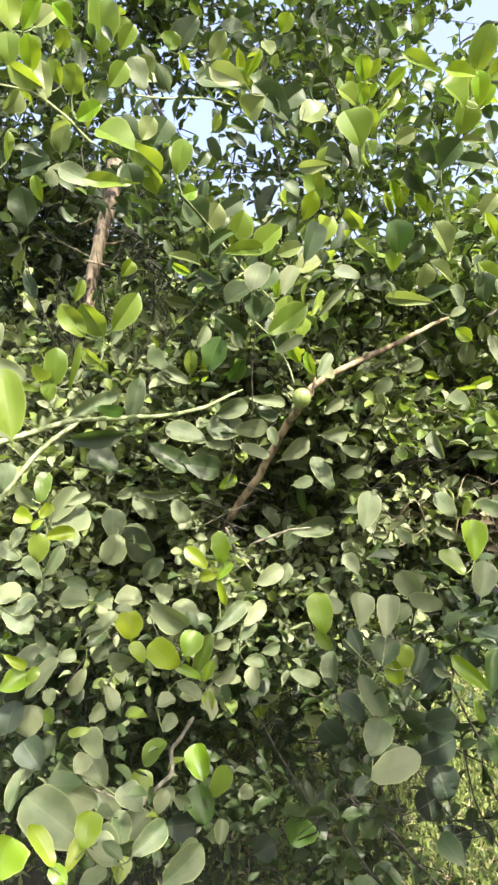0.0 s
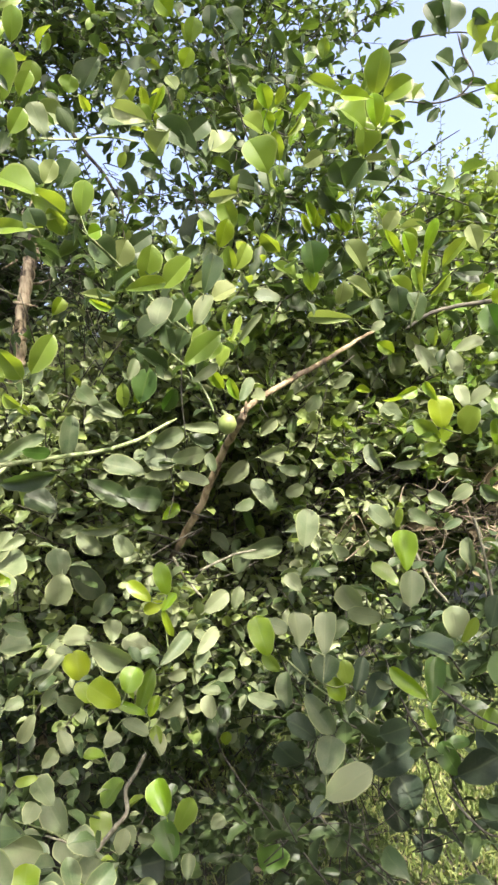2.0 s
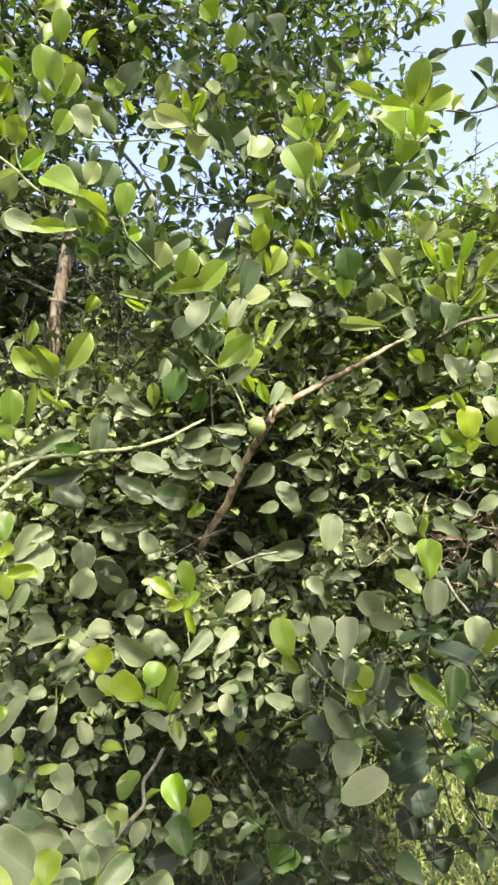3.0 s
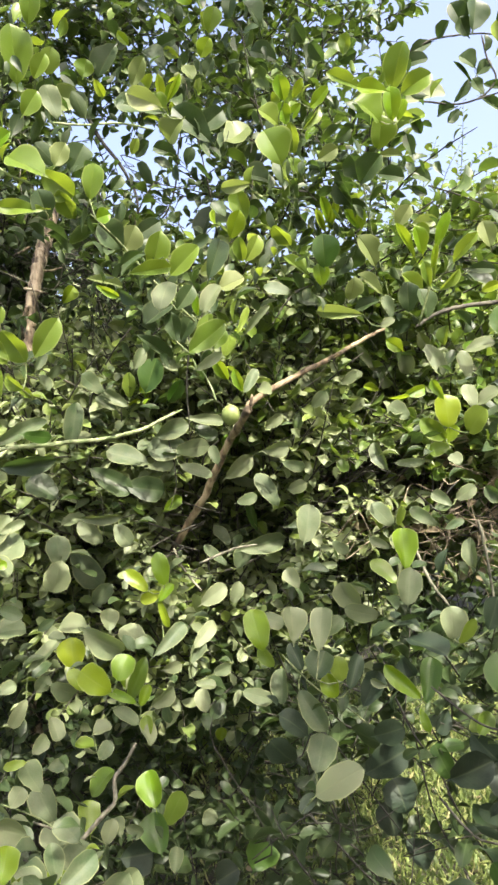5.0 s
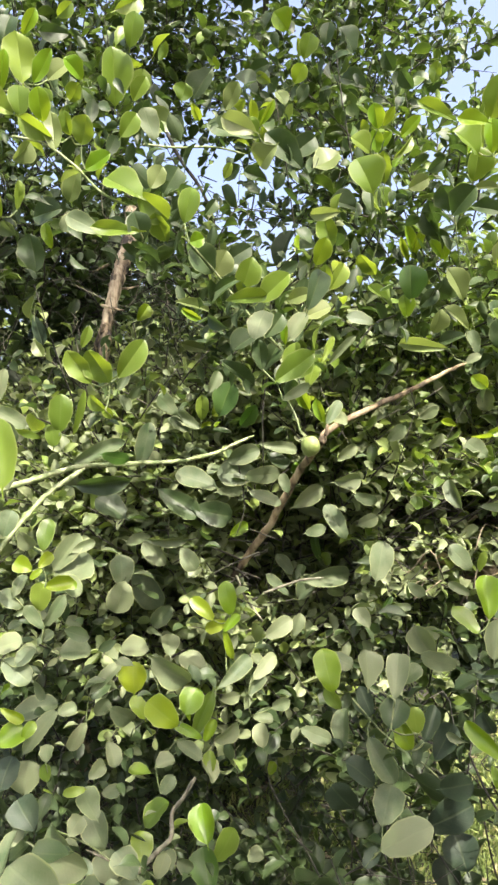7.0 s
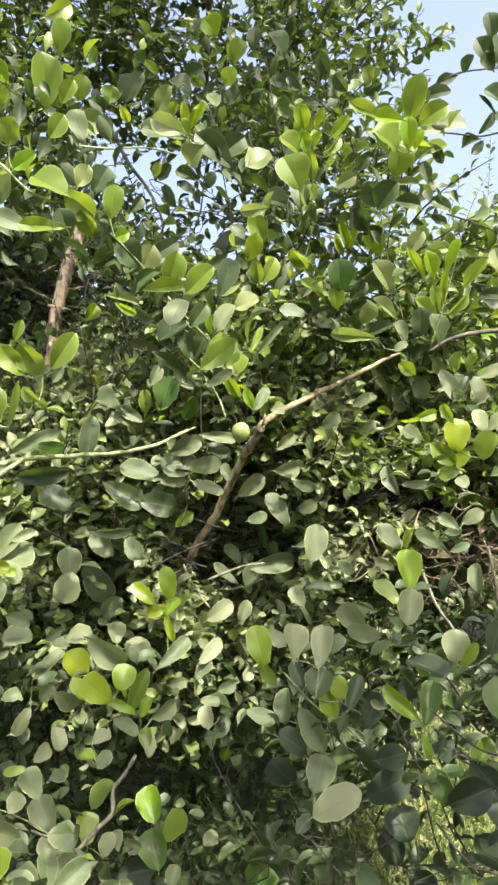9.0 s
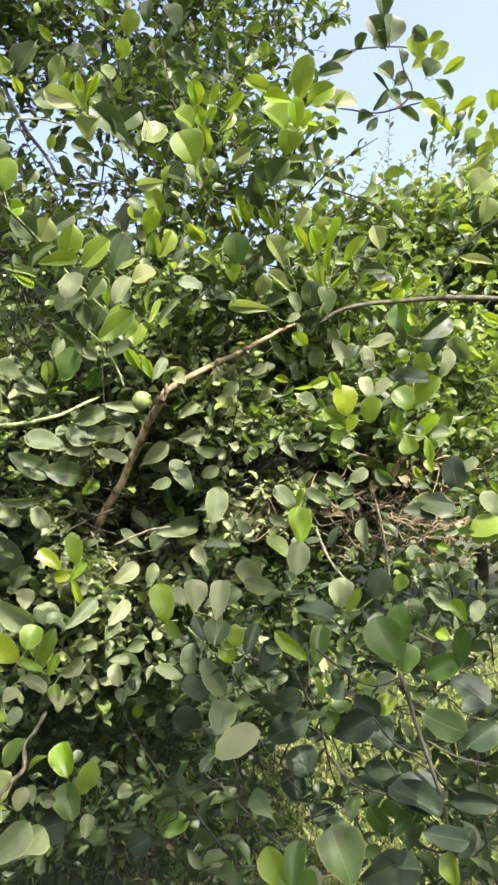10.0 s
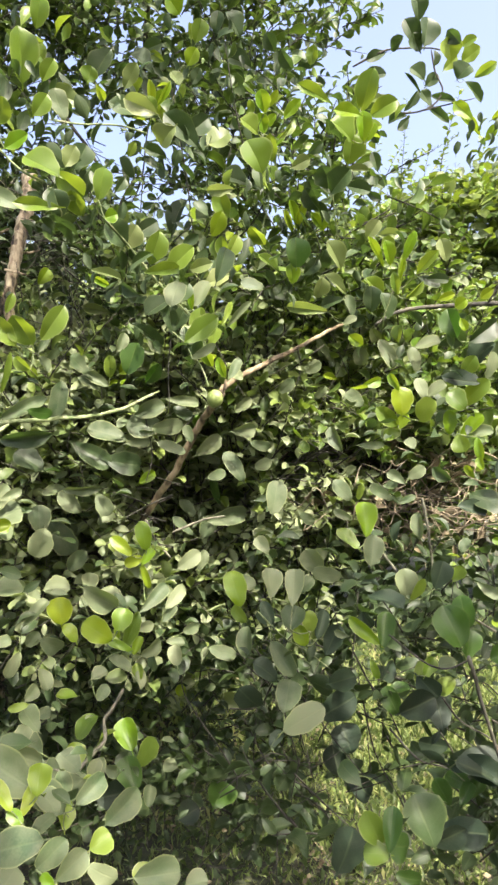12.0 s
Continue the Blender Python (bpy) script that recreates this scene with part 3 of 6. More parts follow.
limb("twig", local([(-0.081, 1.057, 1.007), (-0.1, 1.046, 0.979), (-0.113, 1.035, 0.964), (-0.112, 1.024, 0.936), (-0.133, 1.013, 0.917), (-0.167, 1.003, 0.883)], lime_tree), 0.0034, 0.0042, grey_bark, lime_tree)
limb("twig", local([(-0.246, 1.057, 0.892), (-0.187, 1.053, 0.869), (-0.147, 1.05, 0.847)], lime_tree), 0.0022, 0.0022, grey_bark, lime_tree)
limb("twig", local([(0.01, 1.367, 1.214), (0.079, 1.365, 1.24), (0.124, 1.364, 1.246)], lime_tree), 0.0033, 0.0022, grey_bark, lime_tree)
limb("twig", local([(-0.049, 1.471, 1.226), (-0.028, 1.467, 1.179), (0.007, 1.462, 1.135)], lime_tree), 0.0035, 0.0029, grey_bark, lime_tree)
limb("twig", local([(0.654, 2.321, 2.476), (0.744, 2.317, 2.466), (0.842, 2.311, 2.451), (0.924, 2.308, 2.47), (0.972, 2.31, 2.527), (0.948, 2.315, 2.591), (0.934, 2.321, 2.669)], lime_tree), 0.0036, 0.0036, dark_bark, lime_tree)
limb("twig", local([(0.661, 2.33, 2.605), (0.754, 2.328, 2.655), (0.826, 2.326, 2.671), (0.935, 2.321, 2.673), (1.006, 2.317, 2.66)], lime_tree), 0.0045, 0.0027, dark_bark, lime_tree)
limb("twig", local([(0.896, 2.309, 2.459), (1.006, 2.305, 2.486), (1.092, 2.302, 2.507)], lime_tree), 0.0036, 0.0018, dark_bark, lime_tree)
limb("twig", local([(0.406, 1.327, 0.888), (0.426, 1.292, 0.758), (0.444, 1.263, 0.707), (0.466, 1.234, 0.668), (0.51, 1.201, 0.58)], lime_tree), 0.0021, 0.0016, dark_bark, lime_tree)
limb("twig", local([(0.164, 1.431, 0.763), (0.226, 1.395, 0.655), (0.299, 1.365, 0.622), (0.338, 1.333, 0.552), (0.386, 1.303, 0.505)], lime_tree), 0.0023, 0.0023, dark_bark, lime_tree)
limb("twig", local([(-0.341, 2.169, 2.482), (-0.277, 2.131, 2.338), (-0.205, 2.096, 2.228), (-0.163, 2.063, 2.138), (-0.156, 2.033, 2.076)], lime_tree), 0.0072, 0.0040, dark_bark, lime_tree)
limb("twig", local([(-0.177, 2.136, 2.093), (-0.132, 2.132, 2.075), (-0.088, 2.131, 2.092), (-0.054, 2.135, 2.173), (-0.039, 2.142, 2.287), (-0.012, 2.149, 2.417)], lime_tree), 0.0033, 0.0025, dark_bark, lime_tree)
limb("twig", local([(-0.176, 2.136, 2.105), (-0.15, 2.131, 2.046), (-0.07, 2.125, 2.009), (0.029, 2.12, 2.012)], lime_tree), 0.0025, 0.0016, dark_bark, lime_tree)
limb("twig", local([(0.06, 2.211, 2.654), (0.106, 2.19, 2.561), (0.139, 2.171, 2.487), (0.168, 2.151, 2.397), (0.175, 2.131, 2.276)], lime_tree), 0.0042, 0.0025, dark_bark, lime_tree)
limb("twig", local([(0.113, 2.202, 2.55), (0.163, 2.173, 2.529), (0.229, 2.145, 2.537)], lime_tree), 0.0025, 0.0025, dark_bark, lime_tree)
limb("twig", local([(-0.31, 2.145, 2.136), (-0.251, 2.143, 2.156), (-0.151, 2.14, 2.181), (-0.07, 2.135, 2.165), (0.018, 2.128, 2.12)], lime_tree), 0.0025, 0.0016, dark_bark, lime_tree)
limb("twig", local([(-0.34, 1.001, 1.937), (-0.293, 1.0, 1.925), (-0.25, 0.999, 1.894), (-0.211, 0.996, 1.855), (-0.172, 0.995, 1.836)], lime_tree), 0.0020, 0.0020, green_bark, lime_tree)
limb("twig", local([(-0.199, 1.229, 2.013), (-0.143, 1.225, 2.005), (-0.078, 1.222, 2.004), (-0.022, 1.219, 1.99)], lime_tree), 0.0023, 0.0019, green_bark, lime_tree)
limb("twig", local([(0.048, 0.987, 1.573), (0.062, 0.985, 1.545), (0.069, 0.983, 1.522)], lime_tree), 0.0016, 0.0016, green_bark, lime_tree)
limb("twig", local([(0.425, 0.803, 1.133), (0.434, 0.8, 1.101), (0.445, 0.797, 1.059), (0.458, 0.794, 1.017), (0.471, 0.79, 0.975), (0.482, 0.786, 0.923), (0.492, 0.781, 0.848)], lime_tree), 0.0037, 0.0026, shade_bark, lime_tree)
limb("twig", local([(0.39, 0.813, 1.07), (0.419, 0.811, 1.032), (0.464, 0.807, 1.004), (0.494, 0.805, 0.965), (0.554, 0.799, 0.924)], lime_tree), 0.0019, 0.0011, dark_bark, lime_tree)
limb("twig", local([(0.461, 0.804, 1.036), (0.498, 0.795, 1.016), (0.549, 0.784, 1.004)], lime_tree), 0.0019, 0.0011, dark_bark, lime_tree)
limb("twig", local([(0.326, 0.864, 1.149), (0.372, 0.844, 1.113), (0.402, 0.827, 1.106), (0.433, 0.812, 1.125)], lime_tree), 0.0019, 0.0015, dark_bark, lime_tree)
limb("twig", local([(0.409, 0.95, 1.035), (0.42, 0.946, 0.983), (0.457, 0.939, 0.922), (0.489, 0.933, 0.86)], lime_tree), 0.0017, 0.0013, dark_bark, lime_tree)
limb("twig", local([(0.581, 0.933, 1.029), (0.584, 0.925, 0.892), (0.596, 0.917, 0.754)], lime_tree), 0.0017, 0.0013, dark_bark, lime_tree)
limb("twig", local([(0.479, 0.899, 1.152), (0.523, 0.894, 1.126), (0.563, 0.889, 1.112)], lime_tree), 0.0025, 0.0016, grey_bark, lime_tree)
limb("twig", local([(-0.364, 1.657, 1.86), (-0.332, 1.677, 1.853), (-0.299, 1.698, 1.864)], lime_tree), 0.0053, 0.0026, bough_bark, lime_tree)
limb("twig", local([(-0.37, 1.622, 1.805), (-0.341, 1.607, 1.797), (-0.308, 1.592, 1.786)], lime_tree), 0.0044, 0.0025, bough_bark, lime_tree)
limb("twig", local([(-0.367, 1.68, 1.911), (-0.39, 1.69, 1.903), (-0.411, 1.699, 1.897)], lime_tree), 0.0040, 0.0026, bough_bark, lime_tree)

# green stems and thin twigs of the outer shoots
limb("twig", local([(0.346, 1.313, 1.94), (0.359, 1.333, 1.863), (0.376, 1.346, 1.791), (0.401, 1.357, 1.702)], lime_tree), 0.0018, 0.0012, shoot_bark, lime_tree)
limb("twig", local([(0.394, 1.126, 1.632), (0.411, 1.113, 1.692), (0.422, 1.102, 1.737), (0.432, 1.089, 1.781)], lime_tree), 0.0020, 0.0014, shoot_bark, lime_tree)
limb("twig", local([(0.018, 1.287, 1.642), (0.008, 1.292, 1.561), (0.01, 1.292, 1.458)], lime_tree), 0.0016, 0.0010, dark_bark, lime_tree)
limb("twig", local([(0.041, 1.05, 1.643), (-0.017, 1.036, 1.705), (-0.057, 1.02, 1.755), (-0.096, 1.004, 1.795)], lime_tree), 0.0024, 0.0014, shoot_bark, lime_tree)
limb("twig", local([(0.147, 1.024, 1.144), (0.19, 1.005, 1.102), (0.228, 0.992, 1.08), (0.265, 0.975, 1.053)], lime_tree), 0.0016, 0.0010, shoot_bark, lime_tree)
limb("twig", local([(-0.044, 1.41, 1.467), (-0.03, 1.405, 1.376), (-0.046, 1.397, 1.316)], lime_tree), 0.0014, 0.0010, dark_bark, lime_tree)
limb("twig", local([(0.317, 1.045, 1.062), (0.341, 1.016, 1.009), (0.362, 0.998, 0.982), (0.383, 0.961, 0.926)], lime_tree), 0.0022, 0.0014, dark_bark, lime_tree)
limb("twig", local([(-0.234, 1.398, 1.392), (-0.201, 1.404, 1.371), (-0.18, 1.405, 1.349), (-0.179, 1.396, 1.277)], lime_tree), 0.0014, 0.0009, grey_bark, lime_tree)
limb("twig", local([(0.212, 1.415, 1.846), (0.229, 1.395, 1.917), (0.224, 1.377, 1.976), (0.208, 1.353, 2.047)], lime_tree), 0.0016, 0.0010, shoot_bark, lime_tree)
limb("twig", local([(0.356, 1.288, 1.901), (0.367, 1.268, 1.954), (0.379, 1.247, 2.004), (0.384, 1.227, 2.052)], lime_tree), 0.0016, 0.0010, shoot_bark, lime_tree)
limb("twig", local([(-0.095, 1.025, 1.08), (-0.115, 1.032, 1.108), (-0.13, 1.039, 1.136), (-0.149, 1.049, 1.177)], lime_tree), 0.0016, 0.0010, shoot_bark, lime_tree)
limb("twig", local([(-0.045, 1.178, 1.12), (-0.049, 1.194, 1.174), (-0.058, 1.204, 1.216)], lime_tree), 0.0015, 0.0010, shoot_bark, lime_tree)
limb("twig", local([(-0.255, 0.949, 0.981), (-0.211, 0.952, 0.96), (-0.173, 0.949, 0.936), (-0.142, 0.946, 0.916)], lime_tree), 0.0016, 0.0010, shoot_bark, lime_tree)
limb("twig", local([(0.614, 1.166, 1.674), (0.641, 1.148, 1.726), (0.682, 1.12, 1.778), (0.718, 1.098, 1.798)], lime_tree), 0.0024, 0.0016, dark_bark, lime_tree)
limb("twig", local([(0.345, 0.917, 0.976), (0.381, 0.885, 0.939), (0.419, 0.867, 0.932), (0.46, 0.836, 0.91)], lime_tree), 0.0022, 0.0014, dark_bark, lime_tree)
limb("twig", local([(0.221, 1.095, 0.813), (0.266, 1.063, 0.774), (0.314, 1.029, 0.738)], lime_tree), 0.0020, 0.0014, dark_bark, lime_tree)

leaves_at(lime_tree, "young", [
    (-0.107, 1.158, 2.05, 0.012, 0.016, -0.022, 0.016, 25),
    (-0.016, 1.321, 2.073, -0, -0.027, 0.043, 0.017, 17),
    (-0.003, 1.307, 2.072, 0.027, -0.018, 0.041, 0.014, 43),
    (-0.013, 1.321, 2.067, 0.021, -0.016, 0.037, 0.017, 27),
    (0.06, 1.357, 2.172, 0.017, -0.012, 0.031, 0.033, 23),
    (0.046, 1.36, 2.272, -0.024, -0.018, 0.026, 0.045, -34),
    (-0.132, 1.603, 2.356, 0.024, 0.019, -0.025, 0.021, 35),
    (-0.087, 0.998, 1.786, 0.02, -0, 0.006, 0.024, 34),
    (-0.139, 1.243, 1.738, 0.038, 0.017, -0.02, 0.015, 43),
    (-0.314, 1.752, 1.788, 0.026, 0.015, 0.043, 0.036, 32),
    (0.047, 1.027, 1.647, -0.002, -0.007, 0.031, 0.011, -19),
    (-0.098, 1.442, 1.554, 0.026, 0.003, 0.021, 0.03, 15),
])
leaves_at(lime_tree, "young", [
    (0.108, 1.135, 1.538, -0.013, -0.003, 0.037, 0.018, -23),
    (0.361, 1.149, 2.009, -0.047, 0.006, 0.011, 0.028, -20),
    (0.373, 1.169, 1.969, -0.004, -0.011, 0.052, 0.03, -14),
    (0.386, 1.186, 1.975, 0.011, -0.007, 0.034, 0.017, 3),
    (0.24, 1.469, 2.138, 0.019, -0.02, 0.03, 0.018, 38),
    (0.209, 1.304, 2.065, -0.011, -0.021, 0.037, 0.031, -17),
    (0.216, 1.364, 2.045, -0.01, -0.013, 0.038, 0.031, 0),
    (0.225, 1.435, 2.078, 0.026, -0.011, 0.029, 0.021, 25),
    (0.1, 1.293, 1.82, 0.018, -0.018, 0.045, 0.034, 34),
    (0.316, 1.526, 1.884, -0.02, -0.017, 0.067, 0.021, -11),
    (0.311, 1.534, 1.886, 0.018, -0.035, 0.06, 0.018, 14),
    (0.303, 1.521, 1.877, -0.019, -0.007, 0.051, 0.016, -27),
])
leaves_at(lime_tree, "young", [
    (0.373, 1.508, 1.879, -0.03, -0.007, 0.04, 0.021, -32),
    (0.264, 1.304, 1.729, -0.005, -0.004, 0.041, 0.031, -4),
    (0.362, 1.012, 1.716, -0.027, -0.009, 0.048, 0.013, -14),
    (0.372, 1.005, 1.718, -0.011, -0.009, 0.039, 0.022, -11),
    (0.375, 0.949, 1.715, 0.016, -0.009, 0.045, 0.016, -8),
    (0.369, 0.951, 1.687, 0.006, -0.008, 0.033, 0.009, -4),
    (0.517, 0.999, 1.691, 0.017, -0.001, -0.005, 0.013, 37),
    (0.531, 1.015, 1.666, 0.017, -0.013, 0.014, 0.018, 22),
    (0.499, 1.042, 1.653, 0.014, -0.013, 0.014, 0.024, 8),
    (0.275, 1.467, 2.115, 0.037, -0.013, 0.036, 0.026, 30),
    (-0.279, 1.058, 1.288, 0.016, 0.006, 0.005, 0.015, 18),
    (-0.067, 1.176, 1.212, -0.038, 0.005, 0.035, 0.025, 2),
])
leaves_at(lime_tree, "young", [
    (-0.04, 1.188, 1.217, -0.01, 0.005, 0.056, 0.031, 7),
    (-0.046, 1.189, 1.205, -0.035, -0.008, -0.012, 0.022, -28),
    (-0.052, 1.184, 1.19, 0.026, 0.009, 0.028, 0.019, -1),
    (-0.052, 1.189, 1.195, 0.016, -0.008, -0.049, 0.014, 0),
    (0.393, 1.464, 1.537, -0.031, 0.002, 0.01, 0.017, -22),
    (0.439, 1.159, 1.511, -0.018, 0.005, 0.032, 0.018, -42),
    (0.447, 1.16, 1.464, -0.004, 0.003, 0.056, 0.045, -7),
    (0.462, 1.253, 1.431, 0.025, -0.003, 0.032, 0.023, 1),
    (0.33, 0.996, 1.269, 0, 0.021, 0.057, 0.037, 4),
    (-0.199, 1.178, 1.086, -0.005, 0.011, 0.049, 0.048, 20),
    (-0.087, 0.915, 1.143, -0.044, 0.012, 0.027, 0.039, -22),
    (-0.079, 0.923, 1.155, 0.012, 0.017, 0.03, 0.033, 8),
])
leaves_at(lime_tree, "young", [
    (-0.156, 1.046, 1.098, -0.019, 0.01, 0.03, 0.024, 24),
    (-0.058, 0.939, 1.117, -0.039, -0.002, 0.02, 0.014, -6),
    (-0.06, 0.981, 1.095, 0.014, 0.012, 0.026, 0.016, 10),
    (-0.077, 1.203, 0.821, -0.017, 0.042, 0.048, 0.046, -1),
    (-0.159, 0.667, 1.049, 0.003, 0.023, 0.028, 0.029, -1),
    (0.02, 1.625, 0.739, 0.01, 0.008, 0.027, 0.027, -5),
    (0.119, 1.016, 1.154, -0.015, 0.023, 0.057, 0.039, -13),
    (0.214, 0.933, 1.112, -0.012, 0.009, 0.031, 0.026, -21),
    (0.314, 0.87, 1.132, -0.04, 0.027, 0.035, 0.021, -18),
    (0.37, 1.109, 1.016, 0.009, -0.02, -0.031, 0.015, 8),
    (-0.323, 0.995, 2.074, 0.022, -0.011, 0.03, 0.019, 48),
    (-0.342, 0.964, 1.982, 0.012, -0.02, 0.046, 0.022, 23),
])
leaves_at(lime_tree, "young", [
    (-0.29, 0.949, 1.985, 0.026, -0.007, 0.04, 0.024, 33),
    (-0.28, 0.953, 1.935, 0.001, -0.025, 0.035, 0.029, 12),
    (-0.239, 0.998, 2.012, -0.019, -0.02, 0.022, 0.027, -17),
    (-0.233, 0.994, 1.886, 0.036, -0.001, 0.021, 0.026, 31),
    (-0.315, 1.1, 1.803, -0.01, -0.006, 0.039, 0.019, -12),
    (-0.295, 0.959, 1.332, -0.025, 0, 0.012, 0.025, -4),
    (-0.285, 0.957, 1.337, 0.014, 0.01, 0.019, 0.017, 25),
    (-0.28, 0.958, 1.336, -0.014, -0.01, -0.013, 0.01, -16),
    (-0.275, 0.954, 1.311, 0.037, 0.011, 0.007, 0.021, 15),
    (-0.355, 0.998, 1.127, 0.033, 0.005, -0.02, 0.016, 9),
    (-0.356, 0.982, 1.08, 0.034, 0.022, 0.017, 0.038, 1),
    (-0.32, 0.99, 1.086, 0.014, 0.01, 0.022, 0.018, 13),
])
leaves_at(lime_tree, "young", [
    (1.019, 2.174, 2.386, -0.058, 0.011, 0.057, 0.049, -27),
    (0.907, 1.787, 2.244, 0.048, -0.034, 0.026, 0.034, 50),
    (1.109, 2.307, 2.383, -0.074, -0.006, 0.068, 0.032, -32),
    (0.95, 1.919, 2.232, 0.018, -0.027, 0.039, 0.029, 20),
    (0.957, 1.761, 2.196, 0.014, -0.023, 0.039, 0.027, -4),
    (0.961, 1.665, 2.202, -0.012, -0.013, 0.048, 0.037, -26),
    (0.673, 1.121, 1.778, -0.029, 0.005, 0.007, 0.019, -50),
    (0.587, 1.227, 1.653, 0.011, -0.004, -0.025, 0.018, 28),
    (0.751, 1.183, 1.622, -0.036, 0.009, 0.022, 0.016, -27),
    (0.542, 1.165, 1.425, -0, 0.002, 0.048, 0.028, -14),
    (0.616, 1.293, 1.412, 0.042, -0.015, 0.047, 0.031, -5),
    (0.592, 1.157, 1.421, 0.004, -0.014, -0.043, 0.019, 31),
])
leaves_at(lime_tree, "young", [
    (0.59, 1.124, 1.361, -0.006, 0.007, 0.023, 0.016, -25),
    (0.579, 1.137, 1.344, -0.016, 0.004, 0.024, 0.015, -41),
    (0.623, 0.927, 1.281, -0.037, 0.023, -0.008, 0.016, -27),
    (0.569, 0.982, 1.25, -0.021, 0.009, 0.009, 0.014, -7),
    (0.59, 0.983, 1.135, -0.016, 0.021, 0.03, 0.024, -21),
    (0.544, 0.936, 1.126, -0.015, 0.012, 0.008, 0.022, 1),
    (-0.125, 0.568, 1.003, -0.014, 0.009, 0.013, 0.012, -9),
    (-0.23, 0.607, 1.059, 0.012, 0.023, 0.028, 0.047, -4),
    (-0.181, 0.64, 1.05, -0.029, 0.021, 0.032, 0.02, 28),
    (-0.176, 0.656, 1.03, 0.019, 0.036, 0.032, 0.018, -9),
    (-0.17, 0.641, 1.032, -0.016, 0.004, 0.016, 0.017, 15),
    (-0.06, 1.437, 1.311, 0.035, 0.009, 0.026, 0.025, 23),
])
leaves_at(lime_tree, "young", [
    (-0.365, 1.027, 1.831, -0.026, -0.018, 0.035, 0.035, -20),
    (0.085, 1.125, 1.558, -0.02, -0.02, 0.034, 0.021, -31),
    (0.45, 0.993, 1.661, 0.024, -0.01, 0.009, 0.015, 25),
    (0.402, 1.279, 1.603, -0.03, -0.01, 0.018, 0.026, -38),
    (0.397, 1.265, 1.521, 0.043, 0.006, 0.013, 0.022, 31),
])
leaves_at(lime_tree, "green", [
    (-0.284, 1.592, 2.26, 0.017, -0.024, 0.048, 0.045, 33),
    (-0.12, 1.134, 2.042, 0.008, -0.003, 0.026, 0.032, 25),
    (-0.008, 1.314, 2.054, -0.017, -0.014, 0.035, 0.024, 3),
    (0.077, 1.366, 2.221, 0.013, -0.015, 0.042, 0.036, 16),
    (-0.096, 1.007, 1.815, 0.01, -0.006, 0.049, 0.031, 15),
    (-0.124, 1.028, 1.795, -0.013, -0.031, 0.034, 0.029, -32),
    (-0.02, 1.062, 1.726, 0.018, -0.02, 0.049, 0.037, 25),
    (0.008, 1.052, 1.713, 0.043, -0.009, 0.04, 0.037, 17),
    (-0.026, 0.855, 1.68, 0.051, 0.02, 0.011, 0.02, 23),
    (0.065, 1.056, 1.611, -0.007, -0.003, 0.043, 0.038, -46),
    (0.033, 1.002, 1.594, 0.055, 0.005, 0.04, 0.035, 25),
    (0.066, 1.074, 1.604, 0.018, 0.004, 0.03, 0.025, 42),
])
leaves_at(lime_tree, "green", [
    (0.082, 1.109, 1.593, 0.011, 0.008, 0.035, 0.023, 0),
    (0.104, 1.136, 1.632, 0.019, 0.022, 0.044, 0.012, 23),
    (-0.118, 1.429, 1.543, 0.003, -0.013, 0.05, 0.027, 4),
    (-0.017, 1.431, 1.534, -0.005, 0.004, 0.046, 0.024, -9),
    (0.4, 1.284, 2.066, 0.011, -0.041, 0.066, 0.048, -17),
    (0.402, 1.566, 2.19, -0.076, 0.01, 0.046, 0.032, -24),
    (0.406, 1.243, 2.043, 0.047, -0.024, 0.024, 0.041, 30),
    (0.361, 1.205, 1.983, -0.042, -0.019, 0.032, 0.065, -4),
    (0.366, 1.253, 1.953, 0.004, -0.025, 0.049, 0.048, 11),
    (0.251, 1.392, 2.044, 0.037, 0.004, 0.045, 0.019, 55),
    (0.2, 1.334, 2.034, -0.036, -0.009, 0.028, 0.04, -12),
    (0.195, 1.246, 1.933, -0.028, -0.008, 0.058, 0.064, -10),
])
leaves_at(lime_tree, "green", [
    (0.223, 1.311, 1.972, -0.005, -0.025, 0.048, 0.028, -16),
    (0.128, 1.302, 1.853, -0.014, -0.009, 0.055, 0.038, -10),
    (0.126, 1.281, 1.775, 0.025, -0.007, 0.044, 0.029, 33),
    (0.12, 1.275, 1.774, -0.005, -0.02, 0.039, 0.027, -23),
    (0.228, 1.325, 1.939, -0.011, -0.004, 0.03, 0.027, 10),
    (0.242, 1.34, 1.757, -0.042, 0.016, 0.041, 0.022, 3),
    (0.382, 0.988, 1.677, 0.009, 0.002, 0.062, 0.01, -29),
    (0.365, 0.945, 1.662, -0.009, -0.004, 0.035, 0.015, -32),
    (0.426, 1.222, 1.691, -0.036, -0.018, 0.037, 0.03, -18),
    (0.375, 0.937, 1.656, 0.023, -0.017, 0.024, 0.014, 50),
    (0.404, 0.972, 1.698, 0.026, -0.027, 0.034, 0.019, 1),
    (0.491, 1.324, 1.612, 0.002, -0.001, 0.037, 0.034, -60),
])
